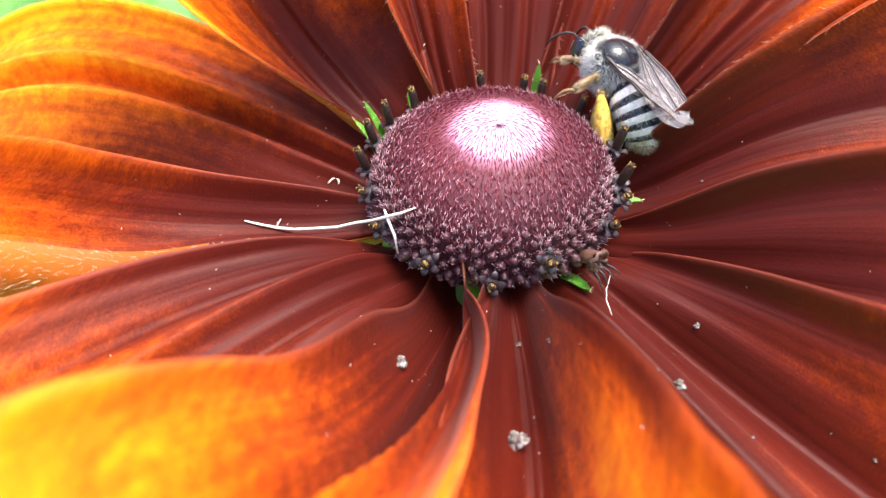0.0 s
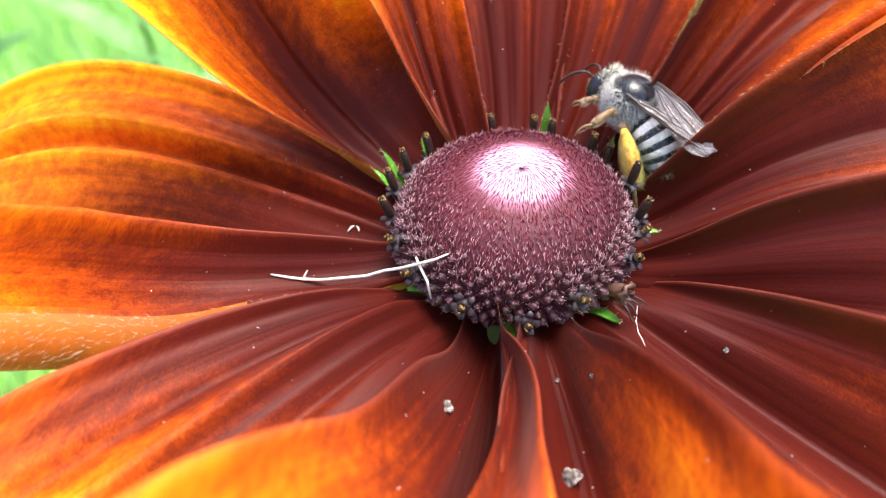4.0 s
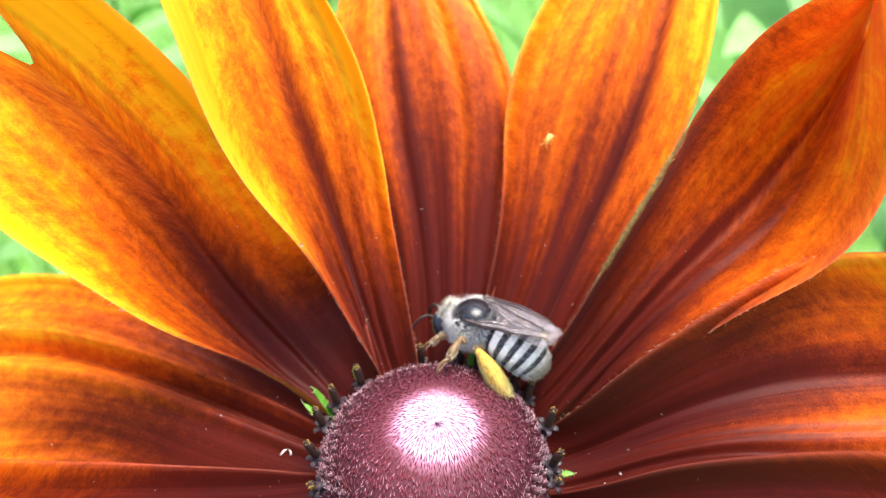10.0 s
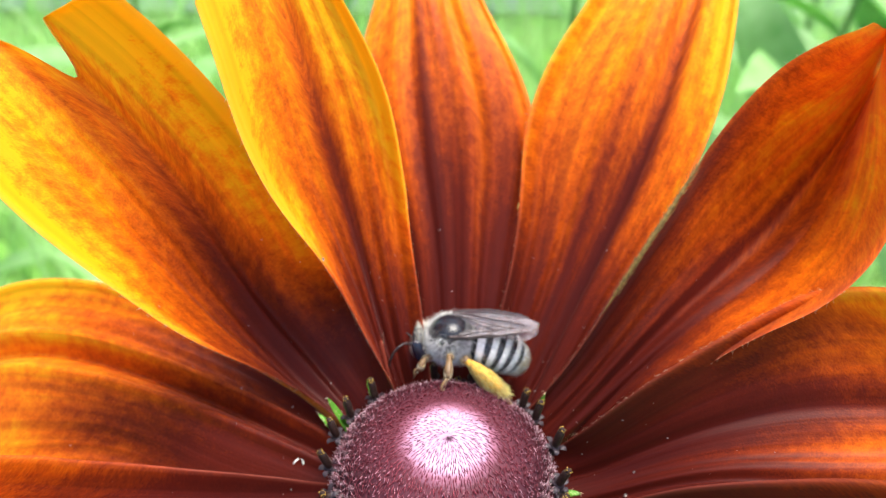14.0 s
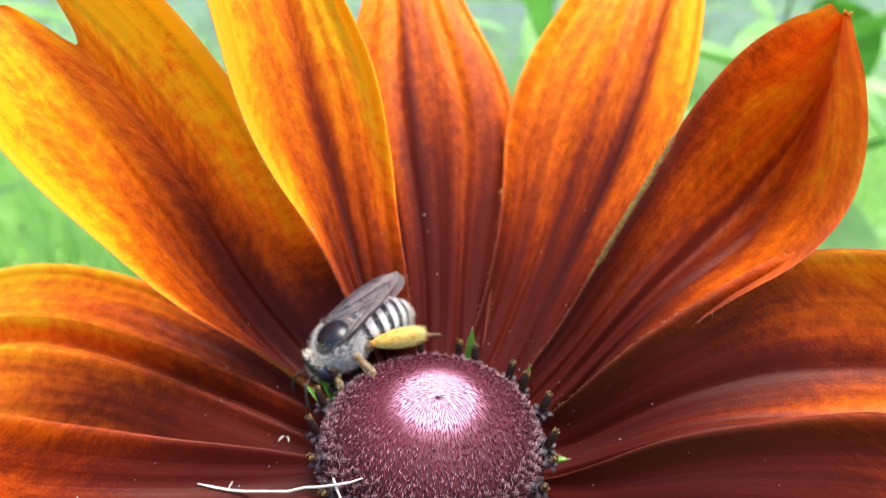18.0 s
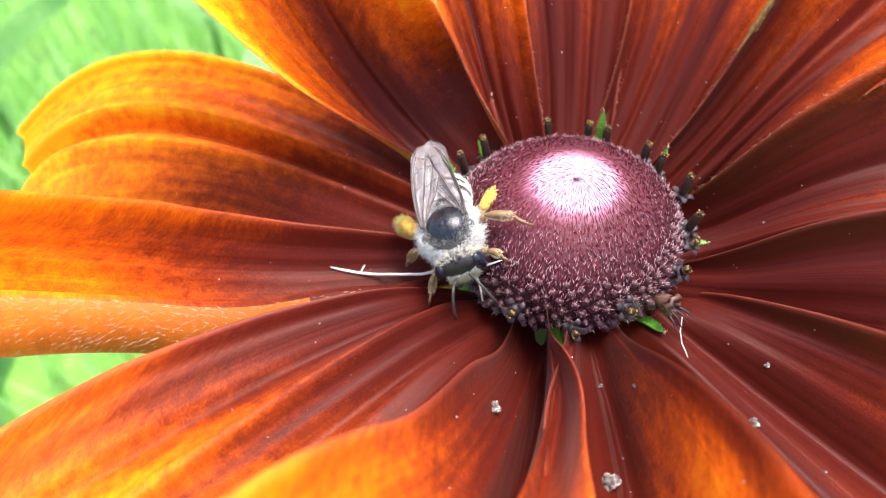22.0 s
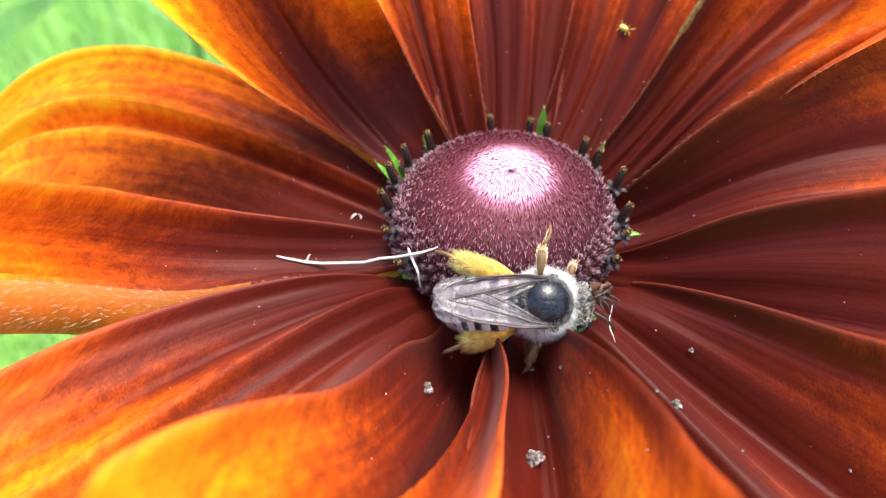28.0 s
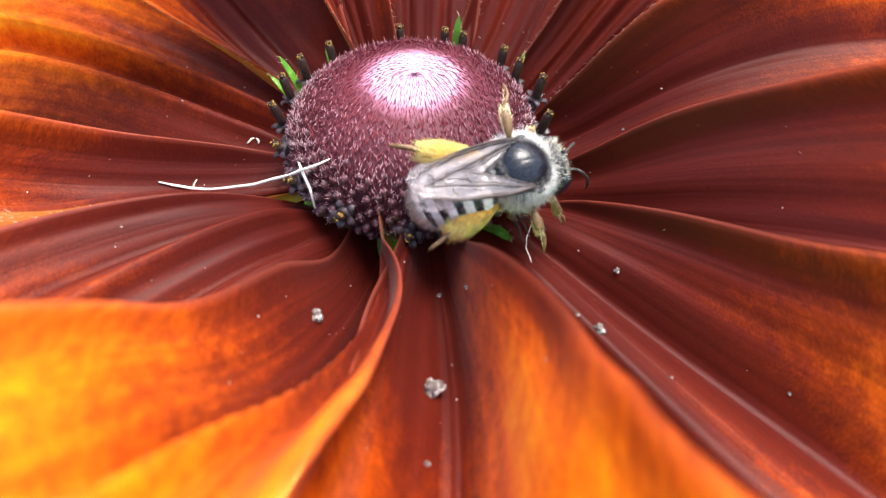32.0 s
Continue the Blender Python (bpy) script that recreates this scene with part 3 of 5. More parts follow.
def dome_point(u, phi):
    """u: 0 at the top, 1 at the rim below; gives place and outward normal in mm."""
    th = u * radians(112)
    r, z = 9.0 * math.sin(th) ** 0.92, 3.4 + 6.2 * math.cos(th)
    n = Vector((math.sin(th) / 9.0 * math.cos(phi), math.sin(th) / 9.0 * math.sin(phi), math.cos(th) / 6.2)).normalized()
    return Vector((r * math.cos(phi) + 0.3 * (1 - u), r * math.sin(phi) - 0.7 * (1 - u), z)), n


s = Shape()
s.grid([[dome_point(max(u / 28, 1e-3), 2 * math.pi * k / 64)[0] for k in range(64)] for u in range(29)], 0, True)
disc = part("disc", s.mesh("disc", DOME), flower, "purple-brown dome of packed buds, pale pink with a painted sheen at the top")

rng = random.Random(11)
s = Shape()
COUNT = 8200
for k in range(COUNT):
    q = (k + 0.5) / COUNT
    u = math.acos(1 - 1.22 * q) / radians(112)
    phi = k * 2.399963 + rng.uniform(-0.03, 0.03) * min(1, u * 3)
    u = max(0.004, u + rng.uniform(-0.012, 0.012))
    p, n = dome_point(u, phi)
    up = Vector((0.3, -0.8, 9.8)) - p
    up = (up - n * up.dot(n)).normalized()
    j = Vector((rng.uniform(-1, 1), rng.uniform(-1, 1), rng.uniform(-1, 1)))
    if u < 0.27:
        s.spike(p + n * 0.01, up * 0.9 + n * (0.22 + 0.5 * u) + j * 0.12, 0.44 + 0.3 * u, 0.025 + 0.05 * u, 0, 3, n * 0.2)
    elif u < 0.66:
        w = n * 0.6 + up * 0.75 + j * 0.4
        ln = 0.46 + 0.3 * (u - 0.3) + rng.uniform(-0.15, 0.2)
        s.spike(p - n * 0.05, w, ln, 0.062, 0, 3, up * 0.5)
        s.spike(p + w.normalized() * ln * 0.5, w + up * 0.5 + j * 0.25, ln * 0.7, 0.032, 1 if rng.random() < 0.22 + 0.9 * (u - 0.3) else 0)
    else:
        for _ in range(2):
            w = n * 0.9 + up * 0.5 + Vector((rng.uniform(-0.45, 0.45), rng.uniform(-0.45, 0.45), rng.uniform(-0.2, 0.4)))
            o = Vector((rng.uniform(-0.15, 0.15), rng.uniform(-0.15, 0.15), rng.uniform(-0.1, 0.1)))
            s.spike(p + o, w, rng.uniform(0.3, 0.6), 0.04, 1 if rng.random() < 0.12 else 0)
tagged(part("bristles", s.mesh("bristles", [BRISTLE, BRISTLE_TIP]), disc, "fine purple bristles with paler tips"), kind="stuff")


def bud_mesh(seed, hairs, high):
    """A closed disc bud: a dark rounded mound with a paler tip and a tuft of upright pale hairs."""
    r3 = random.Random(seed)
    b = Shape()
    b.ball((0.22 * high, 0, 0), (0.5 * high, 0.43, 0.43), 0, 6, 9)
    b.ball((0.62 * high, 0.03, 0), (0.15, 0.17, 0.17), 1, 4, 7)
    for k in range(hairs):
        a, w = 2 * math.pi * k / hairs + r3.uniform(-0.4, 0.4), r3.uniform(0.10, 0.26)
        b.spike((0.5 * high, w * math.cos(a), w * math.sin(a)), (1, 0.35 * math.cos(a), 0.35 * math.sin(a) + 0.25), r3.uniform(0.3, 0.62), 0.036, 2)
    for k in range(5):
        a = 2 * math.pi * k / 5
        b.spike((0.5 * high, 0.22 * math.cos(a), 0.22 * math.sin(a)), (1, 0.3 * math.cos(a), 0.3 * math.sin(a)), 0.22, 0.08, 0)
    return b.mesh("bud", [BUD, BUD_TIP, TUFT])


# tufted buds climb the flank of the dome in spirals, bald round ones crowd its foot
TUFTED, BALD = [bud_mesh(n, 4 + n % 3, 0.9) for n in range(4)], [bud_mesh(n + 9, n % 3, 1.15) for n in range(3)]
SPREAD = 600
for k in range(SPREAD):
    u = math.acos(1 - 1.30 * (k + 0.5) / SPREAD) / radians(112)
    if not 0.52 < u < 0.915:
        continue
    phi = k * 2.399963 + rng.uniform(-0.03, 0.03)
    p, n = dome_point(u + rng.uniform(-0.008, 0.008), phi)
    up = Vector((0.3, -0.8, 9.8)) - p
    way = (n + (up - n * up.dot(n)).normalized() * (0.55 if u < 0.8 else 0.15)).normalized()
    q = way.to_track_quat("X", "Z").to_matrix().to_4x4()
    sc = (0.70 + 0.28 * (u - 0.56) / 0.35) * rng.uniform(0.86, 1.12)
    part("bud", rng.choice(TUFTED if u < 0.79 or rng.random() < 0.2 else BALD), disc, "", Matrix.Translation((p - n * 0.12) * MM) @ q @ pose(0, 0, 0, rng.uniform(-30, 30), rng.uniform(-12, 12), rng.uniform(-12, 12)) @ Matrix.Scale(sc, 4))


def floret_mesh(height, lobes=True):
    """An opened disc floret: a dark tube, five small spreading lobes, a black anther column and a pollen tip."""
    f = Shape()
    f.tube([(0, 0, -0.8), (0, 0, 0), (0, 0, 0.9), (0, 0, 1.25)], (0.30, 0.34, 0.42, 0.5), 9, 0)
    for k in range(5):
        a = 2 * math.pi * k / 5
        c, sn = math.cos(a), math.sin(a)
        rows = []
        for r, z, w in ((0.40, 1.15, 0.22), (0.66, 1.34, 0.26), (0.90, 1.30, 0.17), (1.0, 1.18, 0.03)):
            rows.append([Vector((c * r - sn * w * v, sn * r + c * w * v, z + 0.06 * (1 - v * v))) for v in (-1, 0, 1)])
        f.grid(rows, 1)
        f.grid([[p - Vector((0, 0, 0.08)) for p in row][::-1] for row in rows], 1)
    f.tube([(0, 0, 0.9), (0.02, 0, 1.6), (0.05, 0, height - 0.55), (0.05, 0, height - 0.3)], (0.28, 0.36, 0.35, 0.24), 9, 2)
    r2 = random.Random(int(height * 100))
    for _ in range(14 if height > 3 else 26):
        a, z = r2.uniform(0, 6.28), r2.uniform(-0.40, 0.16)
        f.ball((0.05 + 0.22 * math.cos(a), 0.22 * math.sin(a), height - 0.2 + z), (0.07, 0.07, 0.07), 3, 3, 5)
    f.ball((0.05, 0, height - 0.2), (0.28, 0.27, 0.22), 2, 5, 9)
    for k in range(5):
        a = 2 * math.pi * k / 5 + 0.3
        f.spike((0.05 + 0.2 * math.cos(a), 0.2 * math.sin(a), height - 0.3), (0.35 * math.cos(a), 0.35 * math.sin(a), 1), 0.34, 0.09, 2 if k % 2 else 3)
    return f.mesh("floret", [FLORET, LOBE, ANTHER, POLLEN])


TALL, SHORT = floret_mesh(3.3), floret_mesh(2.05)
# direction in degrees, outward lean, which mesh, radius of the foot, height of the foot
for az, lean, me, r, z in ((93, 20, TALL, 9.0, 4.4), (72, 14, TALL, 9.3, 4.3), (62, 16, TALL, 9.2, 4.3), (39, 18, TALL, 9.0, 4.6), (31, 22, TALL, 9.4, 4.0), (7, 22, TALL, 9.2, 5.2), (347, 30, TALL, 9.2, 4.6), (341, 40, SHORT, 9.3, 4.2), (326, 45, SHORT, 9.3, 3.8),
                           (290, 60, SHORT, 9.3, 4.5), (268, 64, SHORT, 9.6, 3.3), (243, 58, SHORT, 9.5, 4.1), (213, 50, SHORT, 9.0, 3.6), (196, 45, SHORT, 8.9, 4.4), (178, 34, TALL, 9.0, 4.0), (160, 30, TALL, 9.2, 4.2), (147, 24, TALL, 9.0, 4.6), (128, 34, TALL, 9.1, 4.2), (121, 40, SHORT, 9.2, 3.6), (50, 25, SHORT, 9.2, 3.4), (80, 30, SHORT, 9.2, 3.4)):
    part("floret", me, disc, "", pose(0, 0, 0, 0, 0, az) @ pose(r * MM, 0, z * MM, 0, lean * (0.6 if me is TALL else 1.0), 0) @ pose(0, 0, -0.0004, 0, 0, rng.uniform(0, 360)))
# withered floret with a curled rim
s = Shape()
s.tube([(9.0, 0, 2.8), (9.8, 0, 3.3), (10.6, 0.1, 3.6)], (0.45, 0.5, 0.62), 10, 0, caps=False)
ring = [Vector((10.8 + 0.25 * math.sin(3 * k), 0.75 * math.cos(2 * math.pi * k / 14), 3.7 + 0.7 * math.sin(2 * math.pi * k / 14))) for k in range(14)]
s.tube(ring, [0.2] * 14, 6, 0)
for k in range(4):
    s.tube([(10.7, -0.5 + 0.3 * k, 3.2), (11.5, -0.6 + 0.5 * k, 2.9), (12.2, -0.9 + 0.6 * k, 2.2 + 0.2 * k)], (0.14, 0.09, 0.03), 5, 1)
part("withered_floret", s.mesh("withered_floret", [plain("withered", (0.10, 0.045, 0.03), 0.6, 0.5, 2000), FLORET]), disc, "curled brown withered floret", pose(0, 0, 0, 0, 0, 311))


def bract(az, r0, z0, r1, z1, width):
    """A small pointed green bract that shows between two petals."""
    s = Shape()
    rows = []
    for k in range(9):
        q = k / 8
        w = width * (0.55 + 0.9 * q) * (1 - q) ** 0.6 + 0.02
        p = Vector((r0 + (r1 - r0) * q, 0, z0 + (z1 - z0) * q + 0.25 * math.sin(math.pi * q)))
        rows.append([p + Vector((0, w * v, 0.2 * width * abs(v))) for v in (-1, -0.5, 0, 0.5, 1)])
    s.grid(rows)
    s.grid([[p - Vector((0, 0, 0.12)) for p in row][::-1] for row in rows])
    r2 = random.Random(az)
    for _ in range(30):
        row = r2.choice(rows)
        s.spike(r2.choice(row), (r2.uniform(0, 1), r2.uniform(-1, 1), r2.uniform(0, 1)), r2.uniform(0.2, 0.5), 0.015, 1)
    part("bract", s.mesh("bract", [BRACT, FUZZ]), flower, "bright green hairy bract", pose(0, 0, 0, 0, 0, az))


for az, r0, z0, r1, z1, w in ((266, 8.5, 1.2, 10.9, 1.1, 0.6), (306, 8.5, 0.8, 11.3, 1.6, 0.6), (150, 9.0, 3.2, 11.2, 7.0, 0.45), (155, 9.2, 3.0, 11.6, 5.8, 0.4), (351, 9.5, 2.6, 11.4, 3.4, 0.4), (66, 9.3, 3.5, 10.2, 8.0, 0.5), (33, 9.6, 3.2, 10.8, 6.8, 0.4), (127, 9.2, 3.0, 10.8, 5.8, 0.4)):
    bract(az, r0, z0, r1, z1, w)

# calyx and stem below
s = Shape()
s.ball((0, 0, 0), (4.0, 8.6, 8.6), 0, 10, 24, Matrix.Rotation(radians(90), 3, "Y"))
part("calyx", s.mesh("calyx", STEM), flower, "green base of the flower head", pose(0, 0, -0.0022))
s = Shape()
s.tube([(0, 0, -2), (1, 3, -60), (4, 12, -160), (6, 30, -280), (6, 40, -405)], (2.2, 2.0, 2.1, 2.4, 2.8), 12)
part("stem", s.mesh("stem", STEM), flower, "green stem below the flower head")

# ---- the bee ----
CHITIN = plain("bee_black", (0.009, 0.011, 0.016), 0.24, 0.6, 5000, 0.2, spec=0.4)
CHITIN_DULL = plain("bee_dull", (0.022, 0.021, 0.022), 0.5, 0.4, 2500, 0.4)
FUR = plain("bee_fur", (0.83, 0.80, 0.71), 0.6, 0.4, 2500, 0, sheen=0.2)
FUR_GREY = plain("bee_fur_grey", (0.20, 0.19, 0.175), 0.6, 0.4, 2500, 0, sheen=0.2)
BAND = plain("bee_band", (0.76, 0.76, 0.74), 0.7, 0.25, 4000, 0.8, sheen=0.2)
FACE = plain("bee_face", (0.66, 0.62, 0.50), 0.6, 0.25, 2500, 0)
TAWNY = plain("bee_tawny", (0.46, 0.30, 0.12), 0.6, 0.3, 2500, 0)
EYE_M = plain("bee_eye", (0.012, 0.014, 0.026), 0.2, 0.3, 9000, 0.15)
LEG_M = plain("bee_leg", (0.16, 0.095, 0.04), 0.45, 0.5, 2500, 0.4)
LEG_FUR = plain("leg_fur", (0.74, 0.60, 0.36), 0.6, 0.3, 2500, 0)
SCOPA = plain("scopa", (0.58, 0.33, 0.045), 0.8, 0.5, 2500, 0.6)
SCOPA_HAIR = plain("scopa_hair", (0.92, 0.68, 0.22), 0.6, 0.35, 1800, 0)
VEIN = plain("wing_vein", (0.06, 0.042, 0.038), 0.4, 0.3, 2500, 0)


def wing_material():
    m, t, b, add = material("wing")
    co = t.nodes.new("ShaderNodeTexCoord").outputs["Object"]
    g = grain(t, co, 700.0)
    t.links.new(ramp(t, g, [(0.3, (0.46, 0.43, 0.44)), (0.7, (0.70, 0.67, 0.69))]), b.inputs["Base Color"])
    b.inputs["Roughness"].default_value = 0.12
    b.inputs["Specular IOR Level"].default_value = 1.0
    relief(t, b, g, 0.7, 0.0002)
    tr = t.nodes.new("ShaderNodeBsdfTransparent")
    tr.inputs[0].default_value = (0.86, 0.83, 0.83, 1)
    mix = t.nodes.new("ShaderNodeMixShader")
    mix.inputs[0].default_value = 0.85
    t.links.new(b.outputs[0], mix.inputs[1])
    t.links.new(tr.outputs[0], mix.inputs[2])
    t.links.new(mix.outputs[0], t.nodes["Material Output"].inputs["Surface"])
    return m


WING = wing_material()
bee = thing("bee", "black and pale-banded solitary bee with yellow pollen on its hind legs", "bee")


def furry(s, count, centre, size, keep, way, length, width, slot=0, seed=1):
    """Hairs on an ellipsoid wherever keep(unit point) holds; way(unit point) is added to the normal."""
    r2 = random.Random(seed)
    made = 0
    while made < count:
        p = Vector((r2.gauss(0, 1), r2.gauss(0, 1), r2.gauss(0, 1))).normalized()
        if not keep(p):
            continue
        n = Vector((p.x / size[0], p.y / size[1], p.z / size[2])).normalized()
        w = n + Vector(way(p)) + Vector((r2.uniform(-0.5, 0.5), r2.uniform(-0.5, 0.5), r2.uniform(-0.5, 0.5)))
        s.spike(Vector(centre) + Vector((p.x * size[0], p.y * size[1], p.z * size[2])) * 0.98, w, length * r2.uniform(0.6, 1.2), width, slot)
        made += 1
    return s


TH, TH_C = (2.15, 2.2, 2.0), (0.6, 0, 0)
s = Shape()
s.ball(TH_C, TH, 0, 14, 22)
thorax = part("thorax", s.mesh("thorax", CHITIN_DULL), bee, "black thorax ringed with dense pale fur")


def shield(x0, ax, ay, proud):
    """A bald plate on the back: a patch of the thorax with an oval outline, slightly proud and sunk at its edge."""
    rows = []
    for a in range(13):
        k = max(a / 12, 0.001)
        row = []
        for b in range(32):
            x, y = x0 + ax * k * math.cos(math.pi * b / 16), ay * k * math.sin(math.pi * b / 16)
            z = math.sqrt(max(0.0, 1 - x * x - y * y))
            e = 1.0 + proud * (1 - k ** 4) - 0.03 * k ** 8 - 0.012 * math.exp(-((y / 0.03) ** 2))
            row.append(Vector((TH_C[0] + TH[0] * x * e, TH[1] * y * e, TH[2] * z * e)))
        rows.append(row)
    return Shape().grid(rows, 0, True)


part("scutum", shield(0.12, 0.80, 0.80, 0.02).mesh("scutum", CHITIN), thorax, "bald blue-black shield")
part("scutellum", shield(-0.80, 0.13, 0.44, 0.04).mesh("scutellum", CHITIN), thorax, "bald black plate")
s = Shape()
bald = lambda p: ((p.x - 0.06) / 0.88) ** 2 + (p.y / 0.82) ** 2 < 1.0 and p.z > 0
furry(s, 5600, TH_C, TH, lambda p: not bald(p), lambda p: (-0.25, 0, 0.15), 0.66, 0.017, 0, 2)
furry(s, 2600, TH_C, TH, lambda p: not bald(p), lambda p: (-0.25, 0, 0.1), 0.50, 0.017, 1, 22)
furry(s, 1500, TH_C, TH, lambda p: not bald(p), lambda p: (-0.2, 0, 0.0), 0.9, 0.013, 0, 12)
# greyer, sparser down creeps over the edge of the shield
furry(s, 900, TH_C, TH, lambda p: p.z > 0 and 0.6 < ((p.x - 0.06) / 0.88) ** 2 + (p.y / 0.82) ** 2 < 1.0, lambda p: (-0.7, 0, 0.1), 0.42, 0.014, 1, 13)
for sy in (1, -1):
    furry(s, 200, (1.2, 1.85 * sy, 0.9), (0.42, 0.3, 0.3), lambda p: True, lambda p: (-0.3, 0, 0.3), 0.3, 0.018, 0, 3)
tagged(part("thorax_fur", s.mesh("thorax_fur", [FUR, FUR_GREY]), thorax, "dense greyish white fur"), kind="stuff")
for sy in (1, -1):
    s = Shape()
    s.ball((1.15, 1.80 * sy, 0.95), (0.42, 0.26, 0.3), 0, 8, 12)
    part("wing_scale", s.mesh("wing_scale", CHITIN), thorax)

# the head hangs, face forward and down; its own axes: x out of the face, z to the crown
HD, HD_C = (0.95, 1.85, 1.60), (0, 0, 0)
s = Shape()
s.ball(HD_C, HD, 0, 12, 20)
head = part("head", s.mesh("head", CHITIN_DULL), bee, "dark head with a pale furry face", pose(0.0030, 0, -0.00075, 0, 24, 0))
for sy in (1, -1):
    s = Shape()
    s.ball((0.16, 1.48 * sy, 0.12), (0.62, 0.47, 1.22), 0, 12, 18, Matrix.Rotation(radians(10 * sy), 3, "X"))
    part("eye", s.mesh("eye", EYE_M), head, "glossy blue-black compound eye")
    s = Shape()
    s.tube([(0.9, 0.40 * sy, 0.25), (1.35, 0.62 * sy, 0.65), (1.6, 0.8 * sy, 0.85)], (0.10, 0.10, 0.09), 7)
    s.tube([(1.6, 0.8 * sy, 0.85), (2.15, 1.05 * sy, 0.72), (2.75, 1.3 * sy, 0.35), (3.25, 1.5 * sy, -0.2), (3.6, 1.6 * sy, -0.8)], (0.09, 0.115, 0.115, 0.11, 0.08), 7)
    part("antenna", s.mesh("antenna", plain("antenna", (0.035, 0.03, 0.028), 0.5, 0.3, 2500)), head)
    s = Shape()
    s.tube([(0.45, 0.62 * sy, -1.2), (0.75, 0.5 * sy, -1.6), (0.85, 0.1 * sy, -1.85)], (0.2, 0.17, 0.06), 7)
    part("mandible", s.mesh("mandible", CHITIN_DULL), head)
s = Shape()
for x, y in ((0.25, 0), (0.05, 0.30), (0.05, -0.30)):
    s.ball((x, y, 1.58), (0.13, 0.13, 0.11), 0, 6, 10)
part("ocelli", s.mesh("ocelli", CHITIN), head)
s = Shape()
furry(s, 1300, HD_C, HD, lambda p: abs(p.y) < 0.6 and p.x > 0.3 and -0.75 < p.z < 0.35, lambda p: (0.5, 0, -0.3), 0.5, 0.017, 0, 4)
furry(s, 900, HD_C, HD, lambda p: p.x < 0.1 and p.z > 0.6 or p.x < -0.35, lambda p: (0.0, 0, 0.3), 0.5, 0.015, 0, 14)
tagged(part("face_fur", s.mesh("face_fur", FACE), head, "cream fur on face and crown"), kind="stuff")

# ---- abdomen: six rings, black in front and hairy white behind, bent down towards the tip
AB_LEN, AB_BEND = 5.5, radians(46)


def belly(q, phi, proud=0.0):
    """A point of the abdomen: q from 0 at the waist to 1 at the tip, phi round it; and the way back and the way out there."""
    e = AB_BEND * q
    c = Vector((-1.15 - AB_LEN / AB_BEND * math.sin(e), 0, -0.10 - AB_LEN / AB_BEND * (1 - math.cos(e))))
    r = 2.15 * (1 - (1 - min(1, q / 0.3)) ** 2 * 0.42) * math.sqrt(max(0.0, 1 - (max(0, q - 0.42) / 0.585) ** 2.3)) + proud
    out = Vector((0, math.cos(phi), 0)) + Vector((-math.sin(e), 0, math.cos(e))) * (0.80 * math.sin(phi))
    return c + out * r, Vector((-math.cos(e), 0, -math.sin(e))), out


abdomen = part("abdomen", Shape().grid([[belly(max(k / 12, 0.001), 2 * math.pi * j / 20, -0.2)[0] for j in range(20)] for k in range(12)], 0, True).mesh("abdomen", CHITIN_DULL), bee, "black abdomen with white hair bands")
EDGES = (0.0, 0.22, 0.40, 0.57, 0.73, 0.88, 1.0)
for k in range(6):
    a, b = EDGES[k], EDGES[k + 1]
    s = Shape()
    mid = 0.55 if k < 5 else 0.2
    front = [(a - 0.012, -0.07), (a + 0.01, 0.0), (a + 0.3 * (b - a), 0.02), (a + mid * (b - a), 0.02)]
    back = [(a + mid * (b - a), 0.02), (a + (mid + 0.1) * (b - a), 0.06), (b - 0.015, 0.05), (b + 0.01, -0.02)]
    for rows, slot in ((front, 0), (back, 1)):
        s.grid([[belly(min(max(q, 0.0), 0.999), 2 * math.pi * j / 32, up)[0] for j in range(32)] for q, up in rows], slot, True)
    r2 = random.Random(60 + k)
    for n in range(1300):
        q = a + (b - a) * (r2.uniform(mid - 0.08, 1.0) if n < 1050 else r2.uniform(0.0, 0.6))
        p, along, out = belly(min(q, 0.995), r2.uniform(0, 2 * math.pi), 0.03)
        w = along * 1.1 + out * r2.uniform(0.15, 0.6) + Vector((r2.uniform(-0.25, 0.25), r2.uniform(-0.25, 0.25), r2.uniform(-0.25, 0.25)))
        s.spike(p, w, r2.uniform(0.18, 0.40) * (1 if k < 4 else 1.4), 0.016, (3 if k > 3 and r2.random() < 0.35 + 0.3 * (k == 5) else 2) if n < 1050 else 4)
    part("segment", s.mesh("segment", [CHITIN, BAND, FUR, TAWNY, FUR_GREY]), abdomen)


